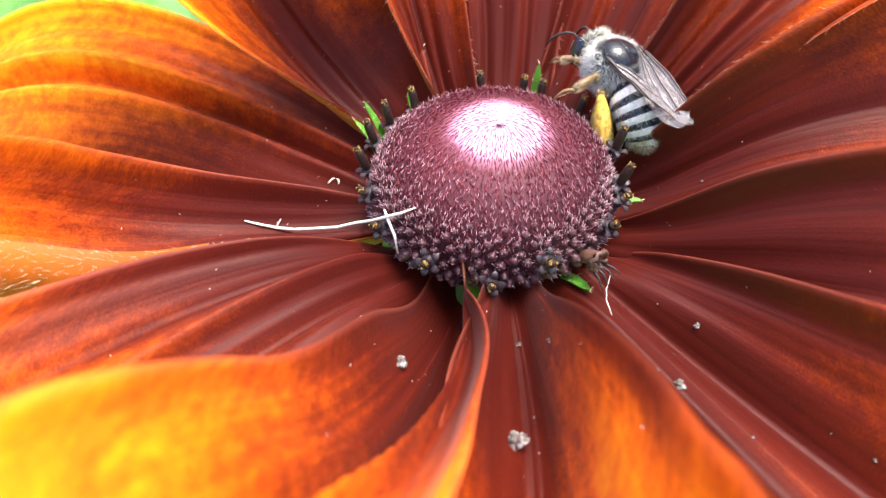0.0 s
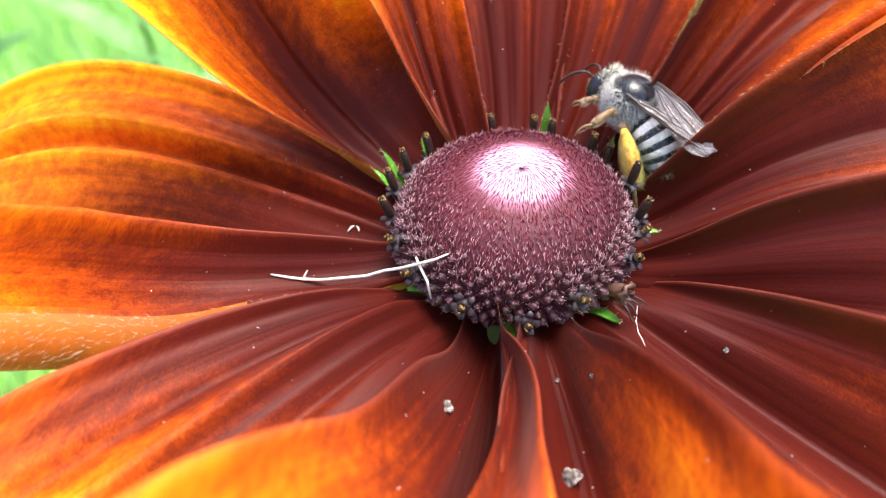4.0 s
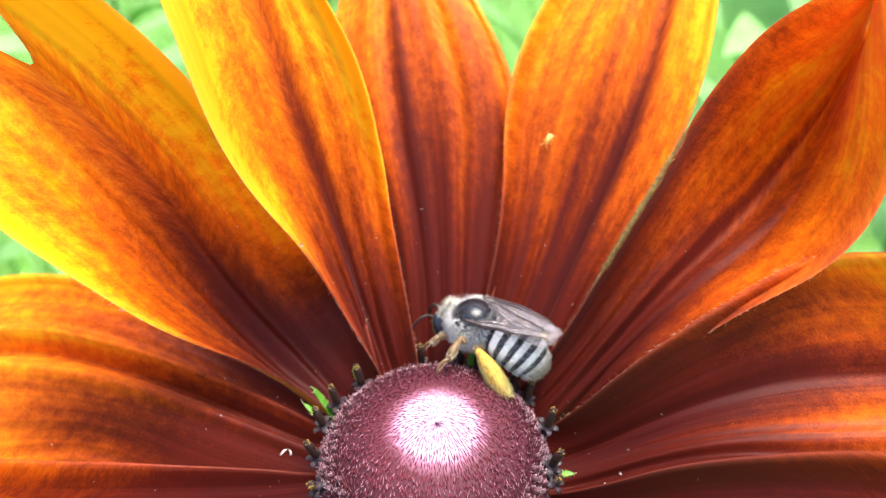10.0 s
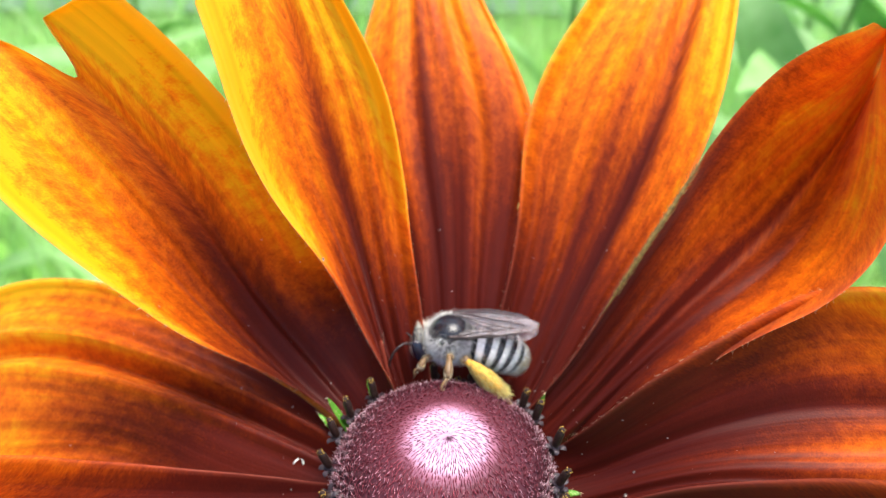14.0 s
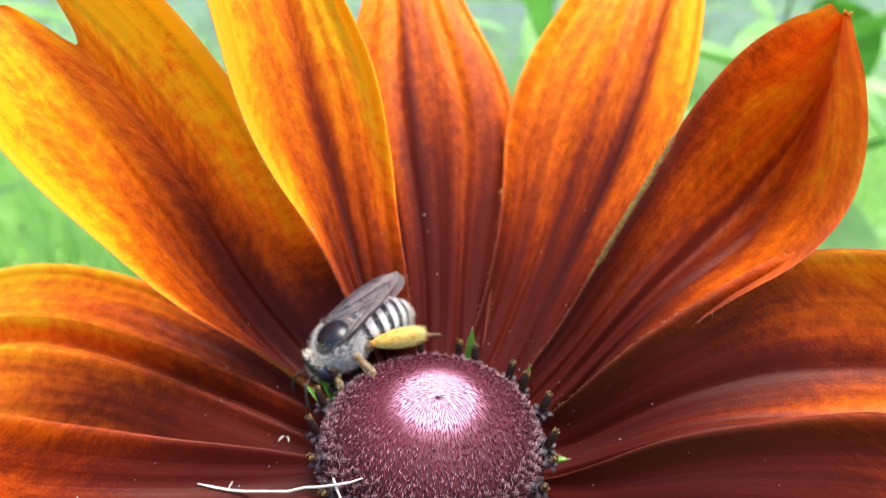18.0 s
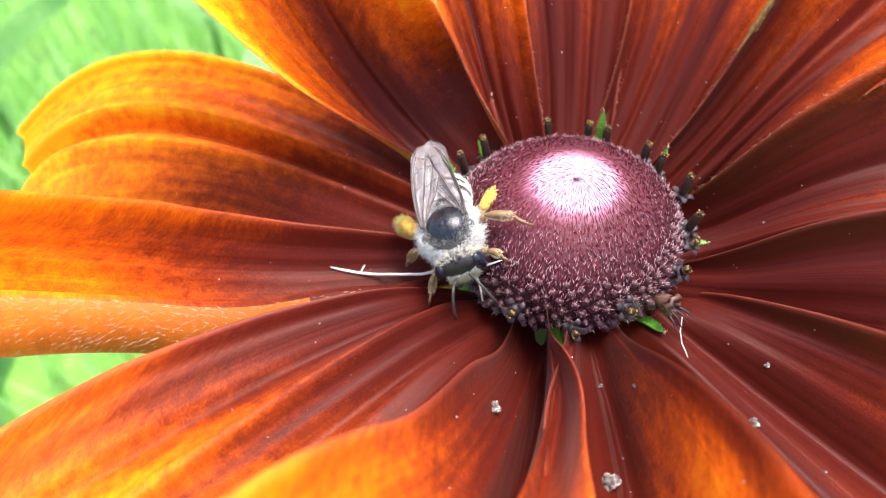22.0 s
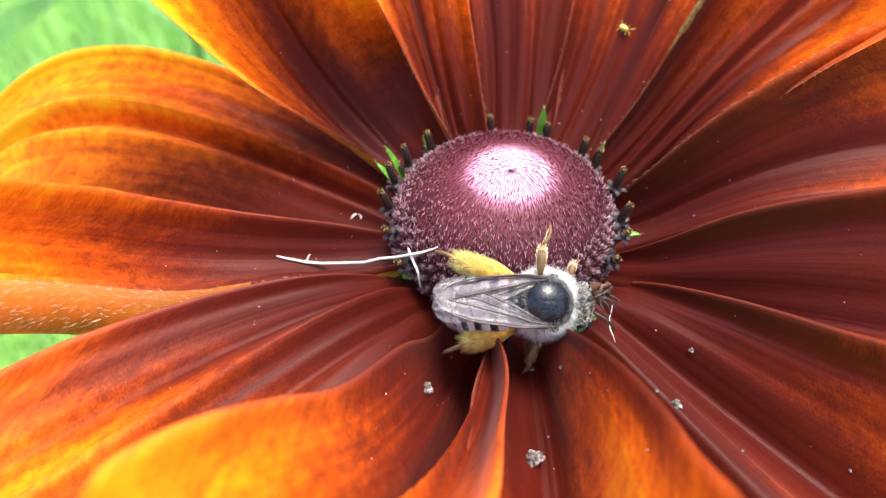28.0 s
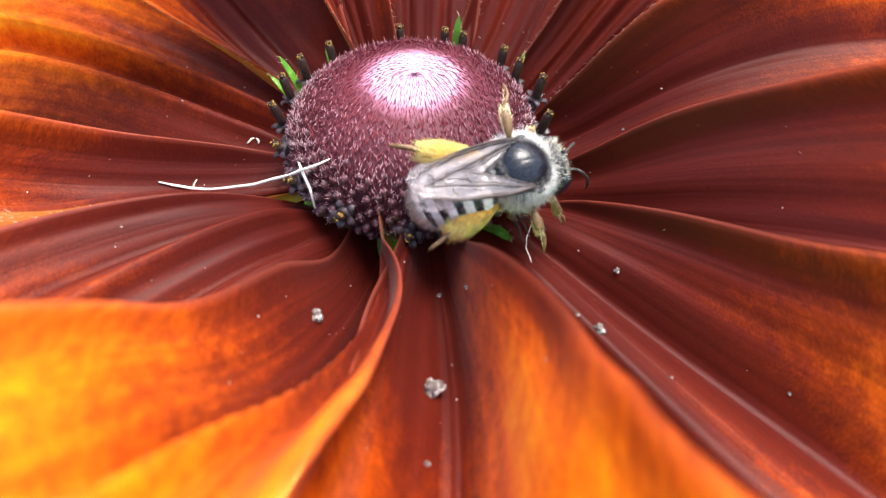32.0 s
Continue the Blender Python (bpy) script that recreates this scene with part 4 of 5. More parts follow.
def wing(sy, fore):
    """One membranous wing folded back along the body: fore or hind, left (1) or right (-1)."""
    size = 0.96 if fore else 0.70
    lead = [(0, 0.0), (1.3, 0.36), (3.0, 0.58), (4.8, 0.68), (6.4, 0.56), (7.5, 0.20), (8.2, -0.40), (8.45, -1.0)]
    trail = [(0, -0.35), (1.3, -0.75), (3.0, -1.55), (4.8, -2.15), (6.4, -2.40), (7.5, -2.25), (8.2, -1.75), (8.45, -1.1)]
    q, knots = np.linspace(0, 1, 41), np.linspace(0, 1, 8)

    def smooth(values):
        fine = np.interp(q, knots, values)
        return np.concatenate((fine[:2], np.convolve(np.pad(fine, 2, mode="edge"), np.ones(5) / 5, "valid")[2:-2], fine[-2:]))

    lx, ly, tx, ty = (smooth([p[c] for p in side]) for side in (lead, trail) for c in (0, 1))

    def at(i, v, lift=0.0):
        x, y = lx[i] * (1 - v) + tx[i] * v, ly[i] * (1 - v) + ty[i] * v
        z = 0.10 * math.sin(16 * v + 0.5 * x) * min(1, x / 2) + 0.05 * math.sin(2.2 * x + 5 * v) + 0.03 * x + lift
        return Vector((-x * size, y * size * sy, z))

    s = Shape()
    vs = np.linspace(0, 1, 13)
    s.grid([[at(i, v) for v in vs] for i in range(41)])
    s.grid([[at(i, v, -0.03) for v in vs][::-1] for i in range(41)])
    turn = pose(0, 0, 0, 17 * sy, 6 if fore else 8, 9 * sy)
    foot = pose((0.70 if fore else 0.1) * MM, 1.70 * sy * MM, ((1.65 if sy < 0 else 1.50) if fore else 1.30) * MM)
    w = part("wing", s.mesh("wing", WING), bee, "smoky translucent veined wing", foot @ turn)
    s = Shape()
    # long veins: where across the wing they start and end, from and to where along it, thickness at the foot
    for v0, v1, a, b, r in ((0.0, 0.0, 0, 28, 0.085), (0.14, 0.05, 0, 26, 0.06), (0.45, 0.34, 0, 28, 0.06), (0.64, 0.56, 3, 27, 0.045), (0.84, 0.78, 0, 24, 0.05)):
        s.tube([at(i, v0 + (v1 - v0) * (i - a) / (b - a), 0.01) for i in range(a, b + 1)], [r * (1 - 0.5 * (i - a) / (b - a)) for i in range(a, b + 1)], 5)
    for i0, v0, i1, v1 in ((13, 0.10, 16, 0.40), (19, 0.08, 20, 0.38), (25, 0.06, 24, 0.36), (14, 0.40, 17, 0.80), (21, 0.37, 22, 0.78), (24, 0.36, 29, 0.46)):
        s.tube([at(round(i0 + (i1 - i0) * k / 4), v0 + (v1 - v0) * k / 4, 0.01) for k in range(5)], [0.022] * 5, 5)
    tagged(part("venation", s.mesh("venation", VEIN), w, "dark wing veins"), kind="stuff")


for sy in (1, -1):
    wing(sy, False)
    wing(sy, True)


def leg(which, sy, hip, knee, ankle, toe, thick, pollen=False):
    """A jointed leg; the thigh hangs on the body, shin and foot on the thigh."""
    hip, knee, ankle, toe = (Vector((p[0], p[1] * sy, p[2])) - Vector((hip[0], hip[1] * sy, hip[2])) for p in (hip, knee, ankle, toe))
    r2 = random.Random(which * 7 + sy)
    s = Shape()
    s.tube([hip, hip.lerp(knee, 0.3), hip.lerp(knee, 0.8), knee], [thick * x for x in (0.7, 1.0, 0.85, 0.6)], 9)
    for _ in range(320):
        p = hip.lerp(knee, r2.uniform(0.05, 0.95))
        w = Vector((r2.uniform(-1, 1), r2.uniform(-1, 1), r2.uniform(-1, 1)))
        s.spike(p + w.normalized() * thick * 0.8, w + (knee - hip).normalized(), r2.uniform(0.2, 0.42), 0.013, 1)
    base = HIPS[(which, sy)]
    top = part(("fore_leg", "middle_leg", "hind_leg")[which], s.mesh("thigh", [LEG_M, LEG_FUR]), bee, "hind leg loaded with yellow pollen" if pollen else "brown hairy leg", pose(*(v * MM for v in base)))
    s = Shape()
    wide = 1.6 if pollen else 0.9
    path = [knee.lerp(ankle, q) + Vector((0, 0, 0.15 * math.sin(math.pi * q))) for q in (0, 0.12, 0.3, 0.55, 0.8, 1.0)]
    s.tube(path, [thick * x * wide for x in (0.35, 0.55, 0.85, 1.0, 0.9, 0.45)], 11, 2 if pollen else 0)
    for _ in range(2600 if pollen else 420):
        q = r2.uniform(0.05, 1.0)
        w = Vector((r2.uniform(-1, 1), r2.uniform(-1, 1), r2.uniform(-1, 1))).normalized()
        d = (ankle - knee).normalized()
        w = (w - d * w.dot(d)).normalized()
        rr = thick * wide * float(np.interp(q, (0, 0.12, 0.3, 0.55, 0.8, 1.0), (0.35, 0.55, 0.85, 1.0, 0.9, 0.45)))
        s.spike(knee.lerp(ankle, q) + w * rr * 0.92, w * 0.5 + d * 1.1, r2.uniform(0.3, 0.95) * (1 if pollen else 0.45), 0.017, 3 if pollen else 1)
    part("shin", s.mesh("shin", [LEG_M, LEG_FUR, SCOPA, SCOPA_HAIR]), top, "shin thick with yellow pollen hairs" if pollen else "")
    s = Shape()
    s.tube([ankle.lerp(toe, q) + Vector((0.22 * math.sin(math.pi * q), 0, 0.16 * math.sin(math.pi * q))) for q in (0, 0.25, 0.5, 0.75, 1.0)], [thick * x * (1.3 if pollen else 1) for x in (0.40, 0.36, 0.32, 0.30, 0.24)], 7, 0)
    for k in range(60):
        q = r2.uniform(0, 0.8)
        w = Vector((r2.uniform(-1, 1), r2.uniform(-1, 1), r2.uniform(-1, 1)))
        s.spike(ankle.lerp(toe, q), w + (toe - ankle).normalized() * 1.2, r2.uniform(0.1, 0.24), 0.014, 3 if pollen and q < 0.3 else 1)
    for e in (-1, 1):
        s.spike(toe, (toe - ankle).normalized() + Vector((0.4 * e, 0, -0.5)), 0.3, 0.05, 0)
    part("foot", s.mesh("foot", [LEG_M, LEG_FUR, SCOPA, SCOPA_HAIR]), top)
    return top


# hip, knee, ankle and toe, thickness, pollen: legs on the dome's side, then those on the petals' side
SHAPES = {1: (((1.9, 1.0, -1.2), (2.6, 2.2, -0.9), (2.9, 3.0, -1.3), (3.3, 3.5, -1.9), 0.32, False),
              ((0.3, 1.2, -1.2), (0.2, 3.1, 0.6), (0.0, 5.1, 0.0), (0.3, 6.3, -0.9), 0.38, False),
              ((-0.5, 1.2, -1.1), (-1.2, 2.5, -0.2), (-4.9, 4.2, -2.0), (-6.2, 4.7, -3.2), 0.46, True)),
          -1: (((1.9, 1.0, -1.2), (2.7, 2.1, -1.1), (3.2, 2.9, -2.3), (3.6, 3.4, -3.0), 0.30, False),
               ((0.5, 1.2, -1.4), (0.1, 2.9, -0.8), (-0.4, 4.0, -1.9), (-0.8, 4.7, -2.8), 0.38, False),
               ((-0.5, 1.2, -1.3), (-1.3, 2.4, -0.9), (-4.4, 3.6, -2.0), (-5.8, 4.2, -2.9), 0.44, True))}
HIPS = {(w, sy): (SHAPES[sy][w][0][0], SHAPES[sy][w][0][1] * sy, SHAPES[sy][w][0][2]) for w in range(3) for sy in (1, -1)}
LEGS = {}
for sy in (1, -1):
    for w, (hip, knee, ankle, toe, thick, pollen) in enumerate(SHAPES[sy]):
        LEGS[(w, sy)] = leg(w, sy, hip, knee, ankle, toe, thick, pollen)

# seconds, place of the thorax in mm, heading and nose-up in degrees, lean of its back away from the flower's axis
BEE = [
    (0, 9.80, 7.42, 8.03, 122, 22, 6),
    (1, 9.99, 8.15, 8.09, 129, 22, 5),
    (2, 9.58, 6.89, 8.12, 125, 17, 6),
    (2.5, 8.76, 6.40, 8.11, 125, 18, 7),
    (4.5, 10.96, 7.72, 8.18, 127, 25, 5),
    (5, 10.45, 7.67, 8.19, 129, 26, 6),
    (6, 9.05, 6.41, 8.17, 125, 18, 7),
    (7, 8.17, 7.48, 8.13, 123, 25, 6),
    (8, 7.77, 8.62, 8.09, 141, 22, 5),
    (8.5, 7.11, 8.37, 8.34, 141, 16, 5),
    (9, 6.12, 9.08, 8.66, 144, 11, 5),
    (10, 4.60, 9.41, 8.71, 145, 1, 4),
    (10.5, 3.90, 10.37, 8.98, 151, 2, 4),
    (11, 3.70, 10.85, 9.23, 152, 3, 3),
    (12, 1.76, 10.14, 8.58, 167, 1, 4),
    (13, 1.80, 11.09, 8.32, 167, -1, 2),
    (14, 1.58, 10.81, 8.09, 170, 0, 3),
    (14.5, 1.29, 10.90, 8.05, 171, -3, 2),
    (16.5, -4.81, 10.17, 7.74, 197, -14, 3),
    (17.5, -6.96, 8.30, 7.55, 210, -20, 4),
    (18, -6.95, 8.19, 7.58, 213, -20, 4),
    (18.5, -7.61, 7.01, 7.68, 221, -17, 6),
    (19, -7.97, 5.51, 7.81, 234, -10, 7),
    (19.5, -8.72, 4.43, 7.62, 239, -3, 9),
    (20, -9.13, 3.65, 7.75, 244, -1, 9),
    (20.5, -9.38, 1.56, 7.49, 259, -1, 11),
    (21, -9.44, 0.26, 7.25, 269, -2, 12),
    (21.5, -9.36, -2.02, 7.02, 273, 1, 16),
    (22, -8.89, -3.40, 6.79, 279, -1, 19),
    (23, -8.27, -4.04, 6.29, 290, -2, 20),
    (24, -6.72, -7.17, 6.49, 305, -2, 27),
    (24.5, -5.69, -8.43, 6.41, 310, 1, 30),
    (26.5, 0.25, -10.61, 6.10, 359, -2, 34),
    (27, 0.55, -10.69, 6.02, 355, -1, 34),
    (28, 1.35, -11.29, 6.12, 358, 0, 35),
    (29, 1.24, -11.00, 6.21, 361, -4, 35),
    (30, 3.17, -11.12, 6.30, 372, -2, 35),
    (30.5, 3.16, -10.35, 6.38, 375, 1, 34),
    (31, 3.28, -10.10, 6.45, 370, -4, 33),
    (32, 6.09, -8.26, 6.62, 378, 2, 30),
]


def bee_pose(x, y, z, heading, nose, lean):
    az = math.atan2(y, x)
    fwd = Vector((math.cos(radians(heading)) * math.cos(radians(nose)), math.sin(radians(heading)) * math.cos(radians(nose)), math.sin(radians(nose))))
    up = Vector((math.cos(az) * math.sin(radians(lean)), math.sin(az) * math.sin(radians(lean)), math.cos(radians(lean))))
    left = up.cross(fwd).normalized()
    up = fwd.cross(left)
    m = Matrix((fwd, left, up)).transposed().to_4x4()
    m.translation = (Vector((x, y, z)) + up * 0.7) * MM
    return m


# ---- crumbs, fibres and a tiny insect on the petals ----
CRUMB, tree, shader, _ = material("crumb")
tree.links.new(ramp(tree, grain(tree, tree.nodes.new("ShaderNodeTexCoord").outputs["Object"], 1500.0, 3, 0.6), [(0.38, (0.06, 0.045, 0.04)), (0.54, (0.18, 0.15, 0.135)), (0.66, (0.78, 0.75, 0.72))]), shader.inputs["Base Color"])
shader.inputs["Roughness"].default_value = 0.85
CRUMB_WHITE = plain("crumb_white", (0.80, 0.78, 0.74), 0.8, 0.15, 3500, 0.5)
FIBRE = plain("fibre", (0.86, 0.84, 0.74), 0.5, 0.1, 1500, 0.2)


def crumb(place, size, seed, label):
    """A small rough lump, grey with white grains."""
    o = Vector((3.1 * seed, 0, 0))
    lumpy = lambda p: p * (0.72 + 0.55 * noise.noise(p * 1.4 + o) + 0.55 * abs(noise.noise(p * 3.1 + o)) + 0.18 * noise.noise(p * 7 + o))
    s = Shape().ball((0, 0, 0), (size * 1.15, size * 0.9, size * 0.85), 0, 14, 20, Matrix.Rotation(1.7 * seed, 3, "Z"), lumpy)
    return thing("crumb", label, "crumb", pose(*(v * MM for v in place)), "crumbs on the petals", "", s.mesh("crumb", CRUMB, False))


for n, (place, size, label) in enumerate((
        ((-6.25, -15.4, 2.05), 0.70, "pale grey and white crumb on a petal"), ((0.77, -21.05, 2.0), 0.95, "large grey crumb with a white grain on a petal"),
        ((11.64, -16.2, 0.65), 0.58, "pale crumb lying on a dark red petal"), ((13.4, -12.22, 1.68), 0.34, "small pale crumb on a dark red petal"),
        ((3.06, -15.2, 4.0), 0.26, "small pale crumb on a dark red petal"), ((1.5, -13.0, 0.68), 0.28, "small pale crumb on a dark red petal"),
        ((-9.86, 11.8, 17.3), 0.24, "tiny white grain on a petal margin"), ((15.2, -1.4, 2.55), 0.26, "tiny white grain on a petal"),
        ((10.36, -15.1, 0.78), 0.22, "tiny white grain on a petal"), ((3.14, -16.0, 1.2), 0.15, "tiny white grain on a petal"),
        ((0.2, -26.65, 3.8), 0.24, "small pale crumb on a petal"), ((1.94, -19.2, 1.65), 0.13, "tiny white grain on a petal"),
        ((15.55, -19.6, 0.0), 0.16, "tiny white grain on a petal"), ((21.9, -21.7, 0.95), 0.16, "tiny white grain on a petal"),
        ((16.0, -0.05, 3.85), 0.16, "tiny white grain on a petal"))):
    crumb(place, size * 0.64, n + 1, label)

s = Shape()
s.tube([(-13.15, 4.05, 0.05), (-12.85, 4.5, 0.13), (-12.5, 4.6, 0.13), (-12.25, 4.35, 0.09), (-12.25, 4.0, 0.05)], (0.06, 0.16, 0.2, 0.16, 0.06), 8, 0, 0.5)
thing("flake", "tiny curled white flake on a petal", "flake", me=s.mesh("flake", FIBRE))

fibre = thing("dry_fibre", "dry white plant fibre lying from petal to flower head", "fibre")
s = Shape()
s.tube([(-19.1, -0.95, 0.58), (-17.9, -1.12, 0.32), (-16.5, -1.38, 0.2), (-15.2, -1.6, 0.25), (-13.9, -2.15, 0.85), (-11.4, -3.45, 2.3), (-10.0, -3.6, 2.9), (-8.6, -4.6, 4.1), (-7.45, -5.6, 5.45), (-6.4, -6.1, 6.25), (-5.4, -6.35, 7.0)], (0.05, 0.11, 0.11, 0.12, 0.12, 0.12, 0.12, 0.12, 0.11, 0.09, 0.04), 7)
part("strand", s.mesh("strand", FIBRE), fibre)
s = Shape()
s.tube([(-7.65, -5.2, 5.75), (-7.4, -5.65, 5.2), (-6.95, -6.45, 4.45), (-6.75, -6.9, 3.1)], (0.07, 0.11, 0.10, 0.07), 7)
part("strand", s.mesh("strand", FIBRE), fibre)
s = Shape()
s.tube([(-16.6, -1.35, 0.2), (-16.4, -1.15, 0.55), (-16.2, -1.0, 0.8)], (0.08, 0.06, 0.03), 6)
part("strand", s.mesh("strand", FIBRE), fibre)

# wisp of white threads by the withered floret
wisp = thing("thread_wisp", "wisp of fine white threads beside the withered floret", "thread")
for path in (((8.2, -7.9, 1.95), (7.9, -8.8, 2.15), (7.6, -9.6, 2.35), (7.5, -10.3, 2.5)), ((7.5, -10.3, 2.5), (7.35, -10.9, 2.75), (7.5, -11.5, 2.65), (7.6, -12.0, 2.5))):
    s = Shape()
    s.tube(path, (0.03, 0.036, 0.03, 0.02), 5)
    part("thread", s.mesh("thread", FIBRE), wisp)

# fine dust on the petals
r2 = random.Random(21)
s = Shape()
for p, n in r2.sample(DUST, 230):
    n = Vector(n).normalized()
    n = n if n.z > 0 else -n
    e = r2.choice((0.018, 0.02, 0.024, 0.032, 0.05))
    s.ball(Vector(p) + n * e * 0.7, (e, e * r2.uniform(0.6, 1.2), e * 0.8), 0, 3, 5)
tagged(new("pollen_dust", s.mesh("pollen_dust", CRUMB_WHITE)), "fine pale dust scattered over the petals", "dust", kind="stuff")

# tiny yellow aphid that wanders over the petals behind the flower head
APHID = plain("aphid_yellow", (0.78, 0.62, 0.14), 0.45, 0.2, 3000, 0.2)
aphid = thing("aphid", "tiny pale yellow aphid walking on a petal", "insect")
part("body", Shape().ball((0, 0, 0.2), (0.46, 0.25, 0.22), 0, 8, 12, None, lambda p: (p.x, p.y * (1 - 0.25 * p.x), p.z)).mesh("body", APHID), aphid)
for k in range(6):
    sy, x = (1 if k % 2 else -1), 0.3 - 0.28 * (k // 2)
    s = Shape()
    s.tube([(x, 0.15 * sy, 0.15), (x + 0.05 - 0.1 * (k // 2), 0.42 * sy, 0.25), (x + 0.1 - 0.2 * (k // 2), 0.48 * sy, 0.0)], (0.025, 0.02, 0.012), 5)
    part("leg", s.mesh("leg", APHID), aphid)
for sy in (1, -1):
    s = Shape()
    s.tube([(0.5, 0.1 * sy, 0.25), (0.75, 0.25 * sy, 0.35), (0.95, 0.45 * sy, 0.2)], (0.03, 0.02, 0.015), 5)
    part("feeler", s.mesh("feeler", APHID), aphid)
APHID_WAY = [
    (0.0, 16.4, 24.8, 21.6), (7.0, 15.8, 24.6, 21.1), (8.0, 15.2, 24.4, 20.6), (9.0, 14.4, 24.1, 20.1), (10.0, 12.3, 23.9, 18.8), (10.5, 11.3, 23.2, 17.4), (11.5, 9.6, 22.9, 16.2), (13.0, 8.2, 22.5, 15.2),
    (14.5, 8.2, 22.6, 15.0), (17.5, 8.25, 22.8, 14.9), (19.0, 8.3, 22.6, 14.9), (21.5, 9.2, 20.4, 13.8), (24.0, 10.2, 18.5, 12.7), (25.5, 10.8, 17.8, 12.0), (28.0, 12.0, 17.1, 11.2), (32.0, 13.0, 16.5, 10.9)]



# ---- surroundings ----

def leaf_material(name, dark, light):
    m, t, b, add = material(name)
    co = t.nodes.new("ShaderNodeTexCoord").outputs["Object"]
    rnd = t.nodes.new("ShaderNodeObjectInfo").outputs["Random"]
    g = grain(t, co, 60.0)
    f = maths(t, "ADD", maths(t, "MULTIPLY", g, 0.6), maths(t, "MULTIPLY", rnd, 0.4))
    col = ramp(t, f, [(0.25, dark), (0.75, light)])
    t.links.new(col, b.inputs["Base Color"])
    b.inputs["Roughness"].default_value = 0.5
    tr = t.nodes.new("ShaderNodeBsdfTranslucent")
    t.links.new(col, tr.inputs["Color"])
    mix = t.nodes.new("ShaderNodeMixShader")
    mix.inputs[0].default_value = 0.4
    t.links.new(b.outputs[0], mix.inputs[1])
    t.links.new(tr.outputs[0], mix.inputs[2])
    t.links.new(mix.outputs[0], t.nodes["Material Output"].inputs["Surface"])
    return m


LEAF = leaf_material("leaf", (0.18, 0.44, 0.09), (0.46, 0.74, 0.30))
BLADE = leaf_material("grass_blade", (0.25, 0.52, 0.10), (0.52, 0.78, 0.32))
SOIL = plain("turf", (0.16, 0.33, 0.06), 0.9, 0.6, 25, 0.5)
s = Shape()
s.grid([[(x, y, -400) for x in (-400000, -40000, -4000, -1000, 0, 1000, 4000, 40000, 400000)] for y in (400000, 40000, 4000, 1000, 0, -1000, -4000, -40000, -400000)])
ground = tagged(new("ground", s.mesh("ground", SOIL)), "green turf of the garden below the flower", "turf", kind="structure")


def leaf_shape(length, width, droop, steps=10):
    rows = []
    for k in range(steps + 1):
        q = k / steps
        w = width / 2 * (math.sin(math.pi * q ** 0.8) ** 0.8 if 0 < q < 1 else 0.02)
        z = length * (0.12 * math.sin(math.pi * q * 0.6) - droop * q * q)
        rows.append([Vector((length * q, w * v, z + abs(v) * w * 0.3 + 0.03 * w * math.sin(9 * q))) for v in (-1, -0.5, 0, 0.5, 1)])
    s = Shape()
    s.grid(rows)
    s.grid([[p - Vector((0, 0, 0.4)) for p in row][::-1] for row in rows])
    return s


LEAVES = [leaf_shape(L, W, D).mesh("leaf", LEAF) for L, W, D in ((110, 30, 0.25), (140, 42, 0.35), (90, 20, 0.15), (160, 24, 0.45))]


def plant(x, y, height, count, seed, kinds, lean=0.0):
    """A leafy garden plant: an upright stem with leaves on it."""
    r2 = random.Random(seed)
    ob = thing("garden_plant", "leafy green garden plant growing from the turf", "plant", pose(x * MM, y * MM, -0.4), "plants behind the flower")
    tip = Vector((lean * height, r2.uniform(-0.1, 0.1) * height, height))
    s = Shape()
    path = [tip * q + Vector((6 * math.sin(4 * q + seed), 0, 0)) for q in (0, 0.25, 0.5, 0.75, 1)]
    s.tube(path, (3.0, 2.6, 2.3, 2.0, 1.4), 8)
    part("stem", s.mesh("stem", STEM), ob)
    for k in range(count):
        q = 0.15 + 0.85 * (k + 0.5) / count
        p = tip * q
        part("leaf", LEAVES[r2.choice(kinds)], ob, "", Matrix.Translation(p * MM) @ pose(0, 0, 0, r2.uniform(-15, 15), r2.uniform(-55, -5), k * 137.5 + r2.uniform(-25, 25)))
    return ob


for n, (x, y, h, c, kinds) in enumerate(((-330, 420, 330, 12, (0, 2)), (-190, 520, 350, 10, (2, 3)), (-60, 600, 330, 10, (2, 3)), (90, 480, 340, 9, (0, 2)), (190, 330, 370, 12, (1, 0)), (290, 400, 400, 12, (1, 3)), (240, 210, 330, 11, (1, 0)), (400, 280, 330, 12, (0, 1)),
                                         (-260, 150, 210, 12, (0, 1)), (-330, 20, 230, 13, (0, 2)), (-190, -60, 190, 12, (0, 1)), (-420, -120, 230, 12, (0, 1)), (-120, 240, 200, 12, (0, 2)), (60, 240, 230, 10, (0, 2)), (-480, 240, 300, 12, (0, 3)), (160, 80, 200, 10, (0, 1)), (-60, -160, 170, 9, (0, 1)), (30, 700, 380, 10, (2, 3)), (350, 620, 380, 12, (3, 2)))):
    plant(x, y, h, c, n + 40, kinds, 0.04 * ((n % 5) - 2))

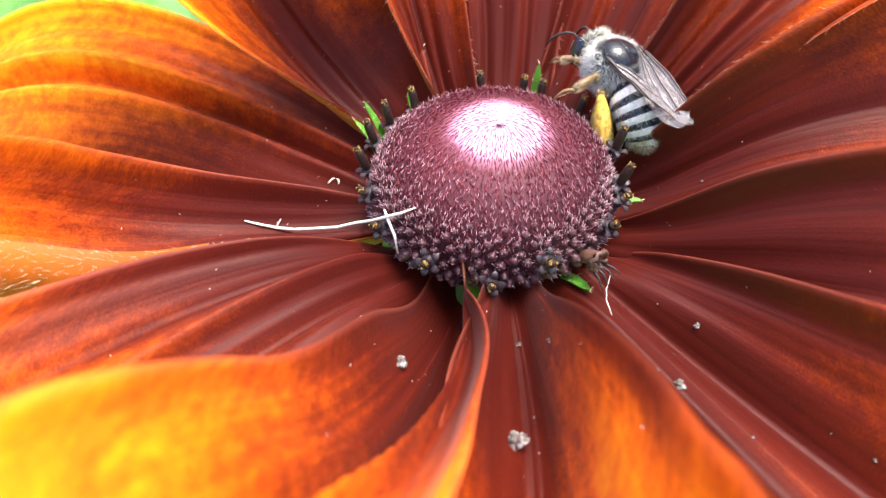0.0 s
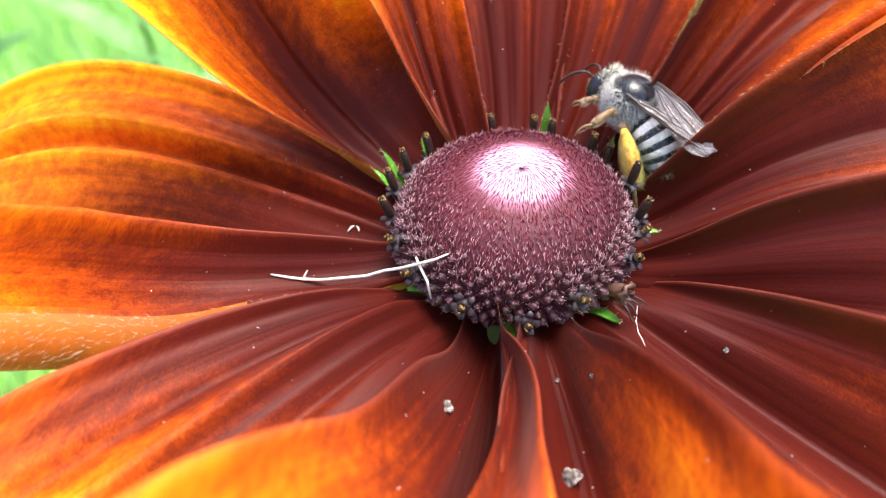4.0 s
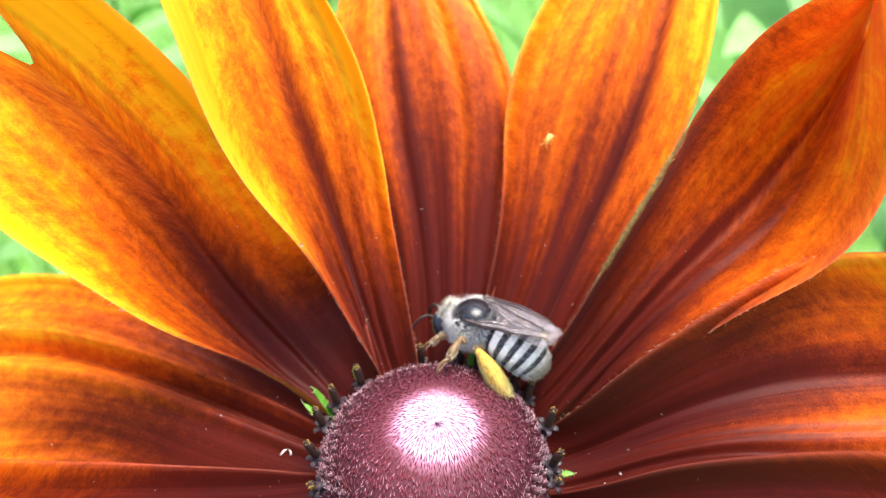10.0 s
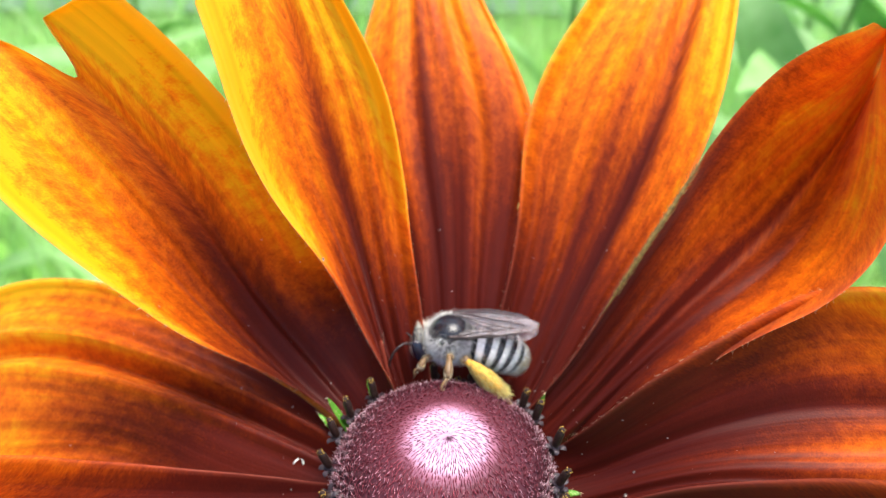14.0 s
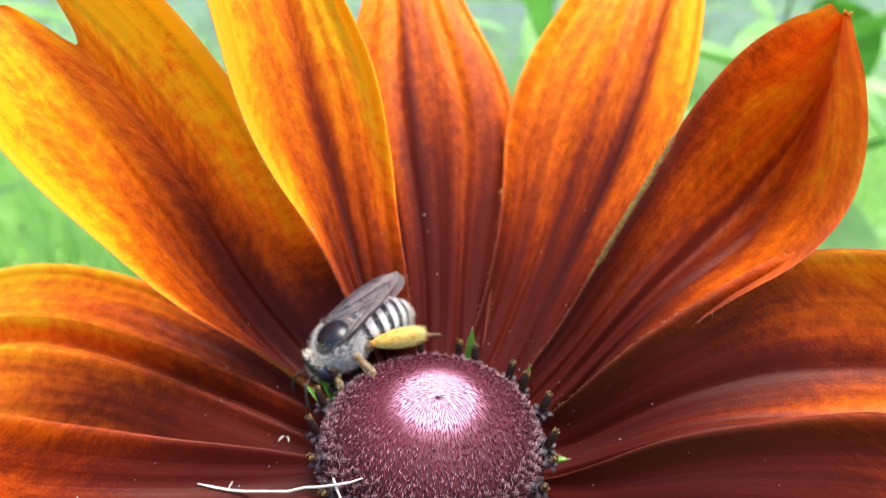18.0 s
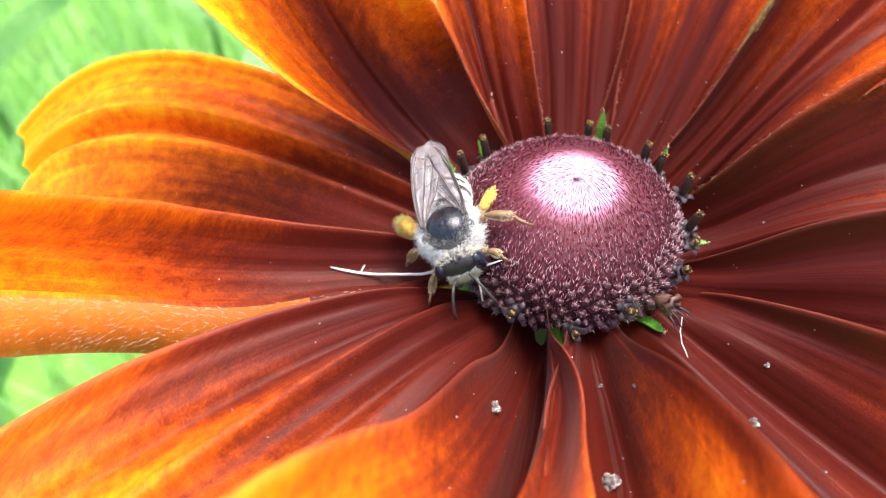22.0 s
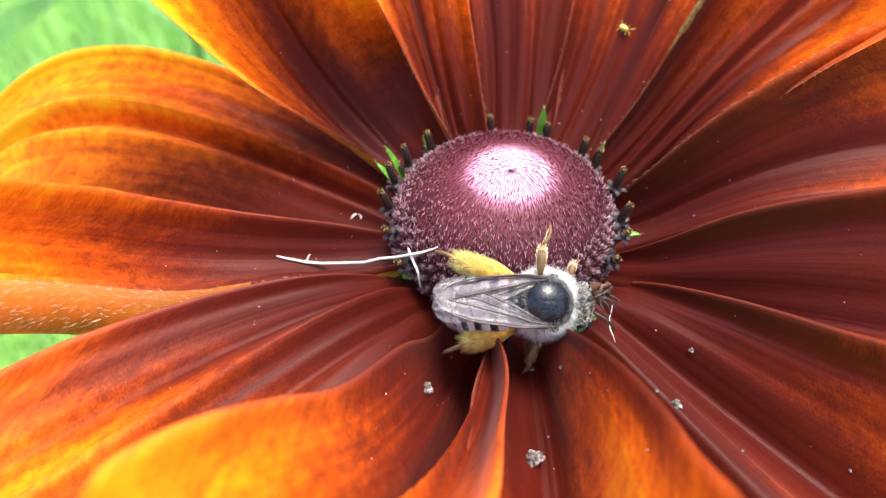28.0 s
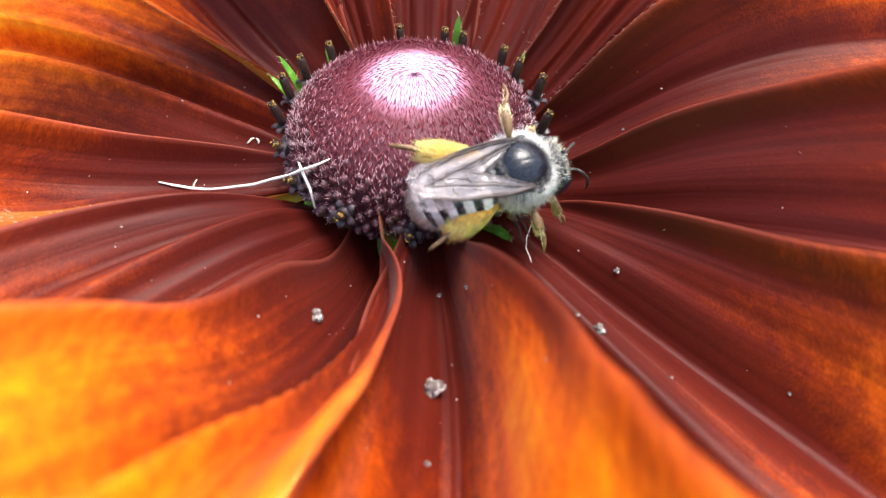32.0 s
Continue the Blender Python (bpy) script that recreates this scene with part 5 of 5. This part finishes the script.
# long grass round about
r2 = random.Random(5)
s = Shape()
for _ in range(5200):
    x, y = r2.uniform(-800, 700), r2.uniform(-250, 1000)
    h = r2.uniform(60, 200) * (1.3 if y > 300 else 1.0)
    a, w, b = r2.uniform(0, 6.28), r2.uniform(1.5, 3.5), r2.uniform(0.1, 0.7)
    d = Vector((math.cos(a), math.sin(a), 0))
    e = Vector((-d.y, d.x, 0))
    p = Vector((x, y, -400))
    rows = []
    for q in (0, 0.35, 0.7, 1.0):
        c = p + Vector((0, 0, h * (q - 0.25 * b * q * q))) + d * (h * b * q * q)
        rows.append([c - e * (w * (1 - q * 0.97)), c + e * (w * (1 - q * 0.97))])
    s.grid(rows)
tagged(new("long_grass", s.mesh("long_grass", BLADE)), "bright green blades of long garden grass", "grass", kind="stuff")

# pale boarded edging at the back of the bed
PLANK = plain("pale_board", (0.70, 0.72, 0.71), 0.75, 0.2, 30, 0.4)
edging = tagged(new("edging_wall"), "low pale grey boarded edging behind the plants", "edging", kind="structure")
edging.matrix_basis = pose(0, 1.15, -0.4)
for k in range(5):
    for c in range(3):
        s = Shape()
        x0, x1, z0, z1 = -1500 + 1000 * c + 3, -500 + 1000 * c - 3, 4 + 70 * k, 4 + 70 * k + 62
        rows = [[(x, y, z) for y, z in ((0, z0 + 3), (-3, z0), (-22, z0), (-25, z0 + 3), (-25, z1 - 3), (-22, z1), (-3, z1), (0, z1 - 3))] for x in (x0, x1)]
        s.grid(rows, 0, True)
        s.f += [tuple(range(7, -1, -1)), tuple(range(8, 16))]
        s.i += [0, 0]
        part("board", s.mesh("board", PLANK, False), edging)


# ---- what moves ----
def motions():
    rows = []
    for n, (t, *at) in enumerate(APHID_WAY):
        a, b = APHID_WAY[min(n, len(APHID_WAY) - 2)], APHID_WAY[min(n, len(APHID_WAY) - 2) + 1]
        x = (Vector(b[1:]) - Vector(a[1:])).normalized()
        z = Vector((-0.2, -0.7, 0.68))
        y = z.cross(x).normalized()
        m = Matrix((x, y, x.cross(y))).transposed().to_4x4()
        m.translation = Vector(at) * MM
        rows.append((t, m))
    walk(aphid, rows)
    walk(bee, [(t, bee_pose(*r)) for t, *r in BEE])
    r2 = random.Random(9)
    for (w, sy), ob in LEGS.items():
        rows = []
        for k in range(33):
            calm = 0.35 if 9 < k < 15 or k > 26 else 1.0
            swing = pose(0, 0, 0, r2.uniform(-5, 5) * calm, r2.uniform(-5, 5) * calm, r2.uniform(-9, 9) * calm)
            if w == 2:
                swing = swing @ pose(0, 0, 0, 0 if k < 25 or sy > 0 else -36, 0, 0 if k < 25 else 12 if sy > 0 else -12)
            if (w, sy) == (2, 1) and 18 < k < 24:
                swing = swing @ pose(0, 0, 0, 0, 0, -8)
            if (w, sy) == (1, 1) and 18 < k < 26:
                swing = swing @ pose(0, 0, 0, 0, 0, -32)
            if (w, sy) == (2, 1) and k > 25:
                swing = swing @ pose(0, 0, 0, 30 if k < 29 else 46 if k < 31 else 54, 0, 0)
            if (w, sy) == (1, 1) and k > 25:
                swing = swing @ pose(0, 0, 0, 32, 0, -10)
            if (w, sy) == (1, -1) and k > 29:
                swing = swing @ pose(0, 0, 0, -20, 0, 22)
            rows.append((float(k), pose(*(v * MM for v in HIPS[(w, sy)])) @ swing))
        walk(ob, rows)


motions()
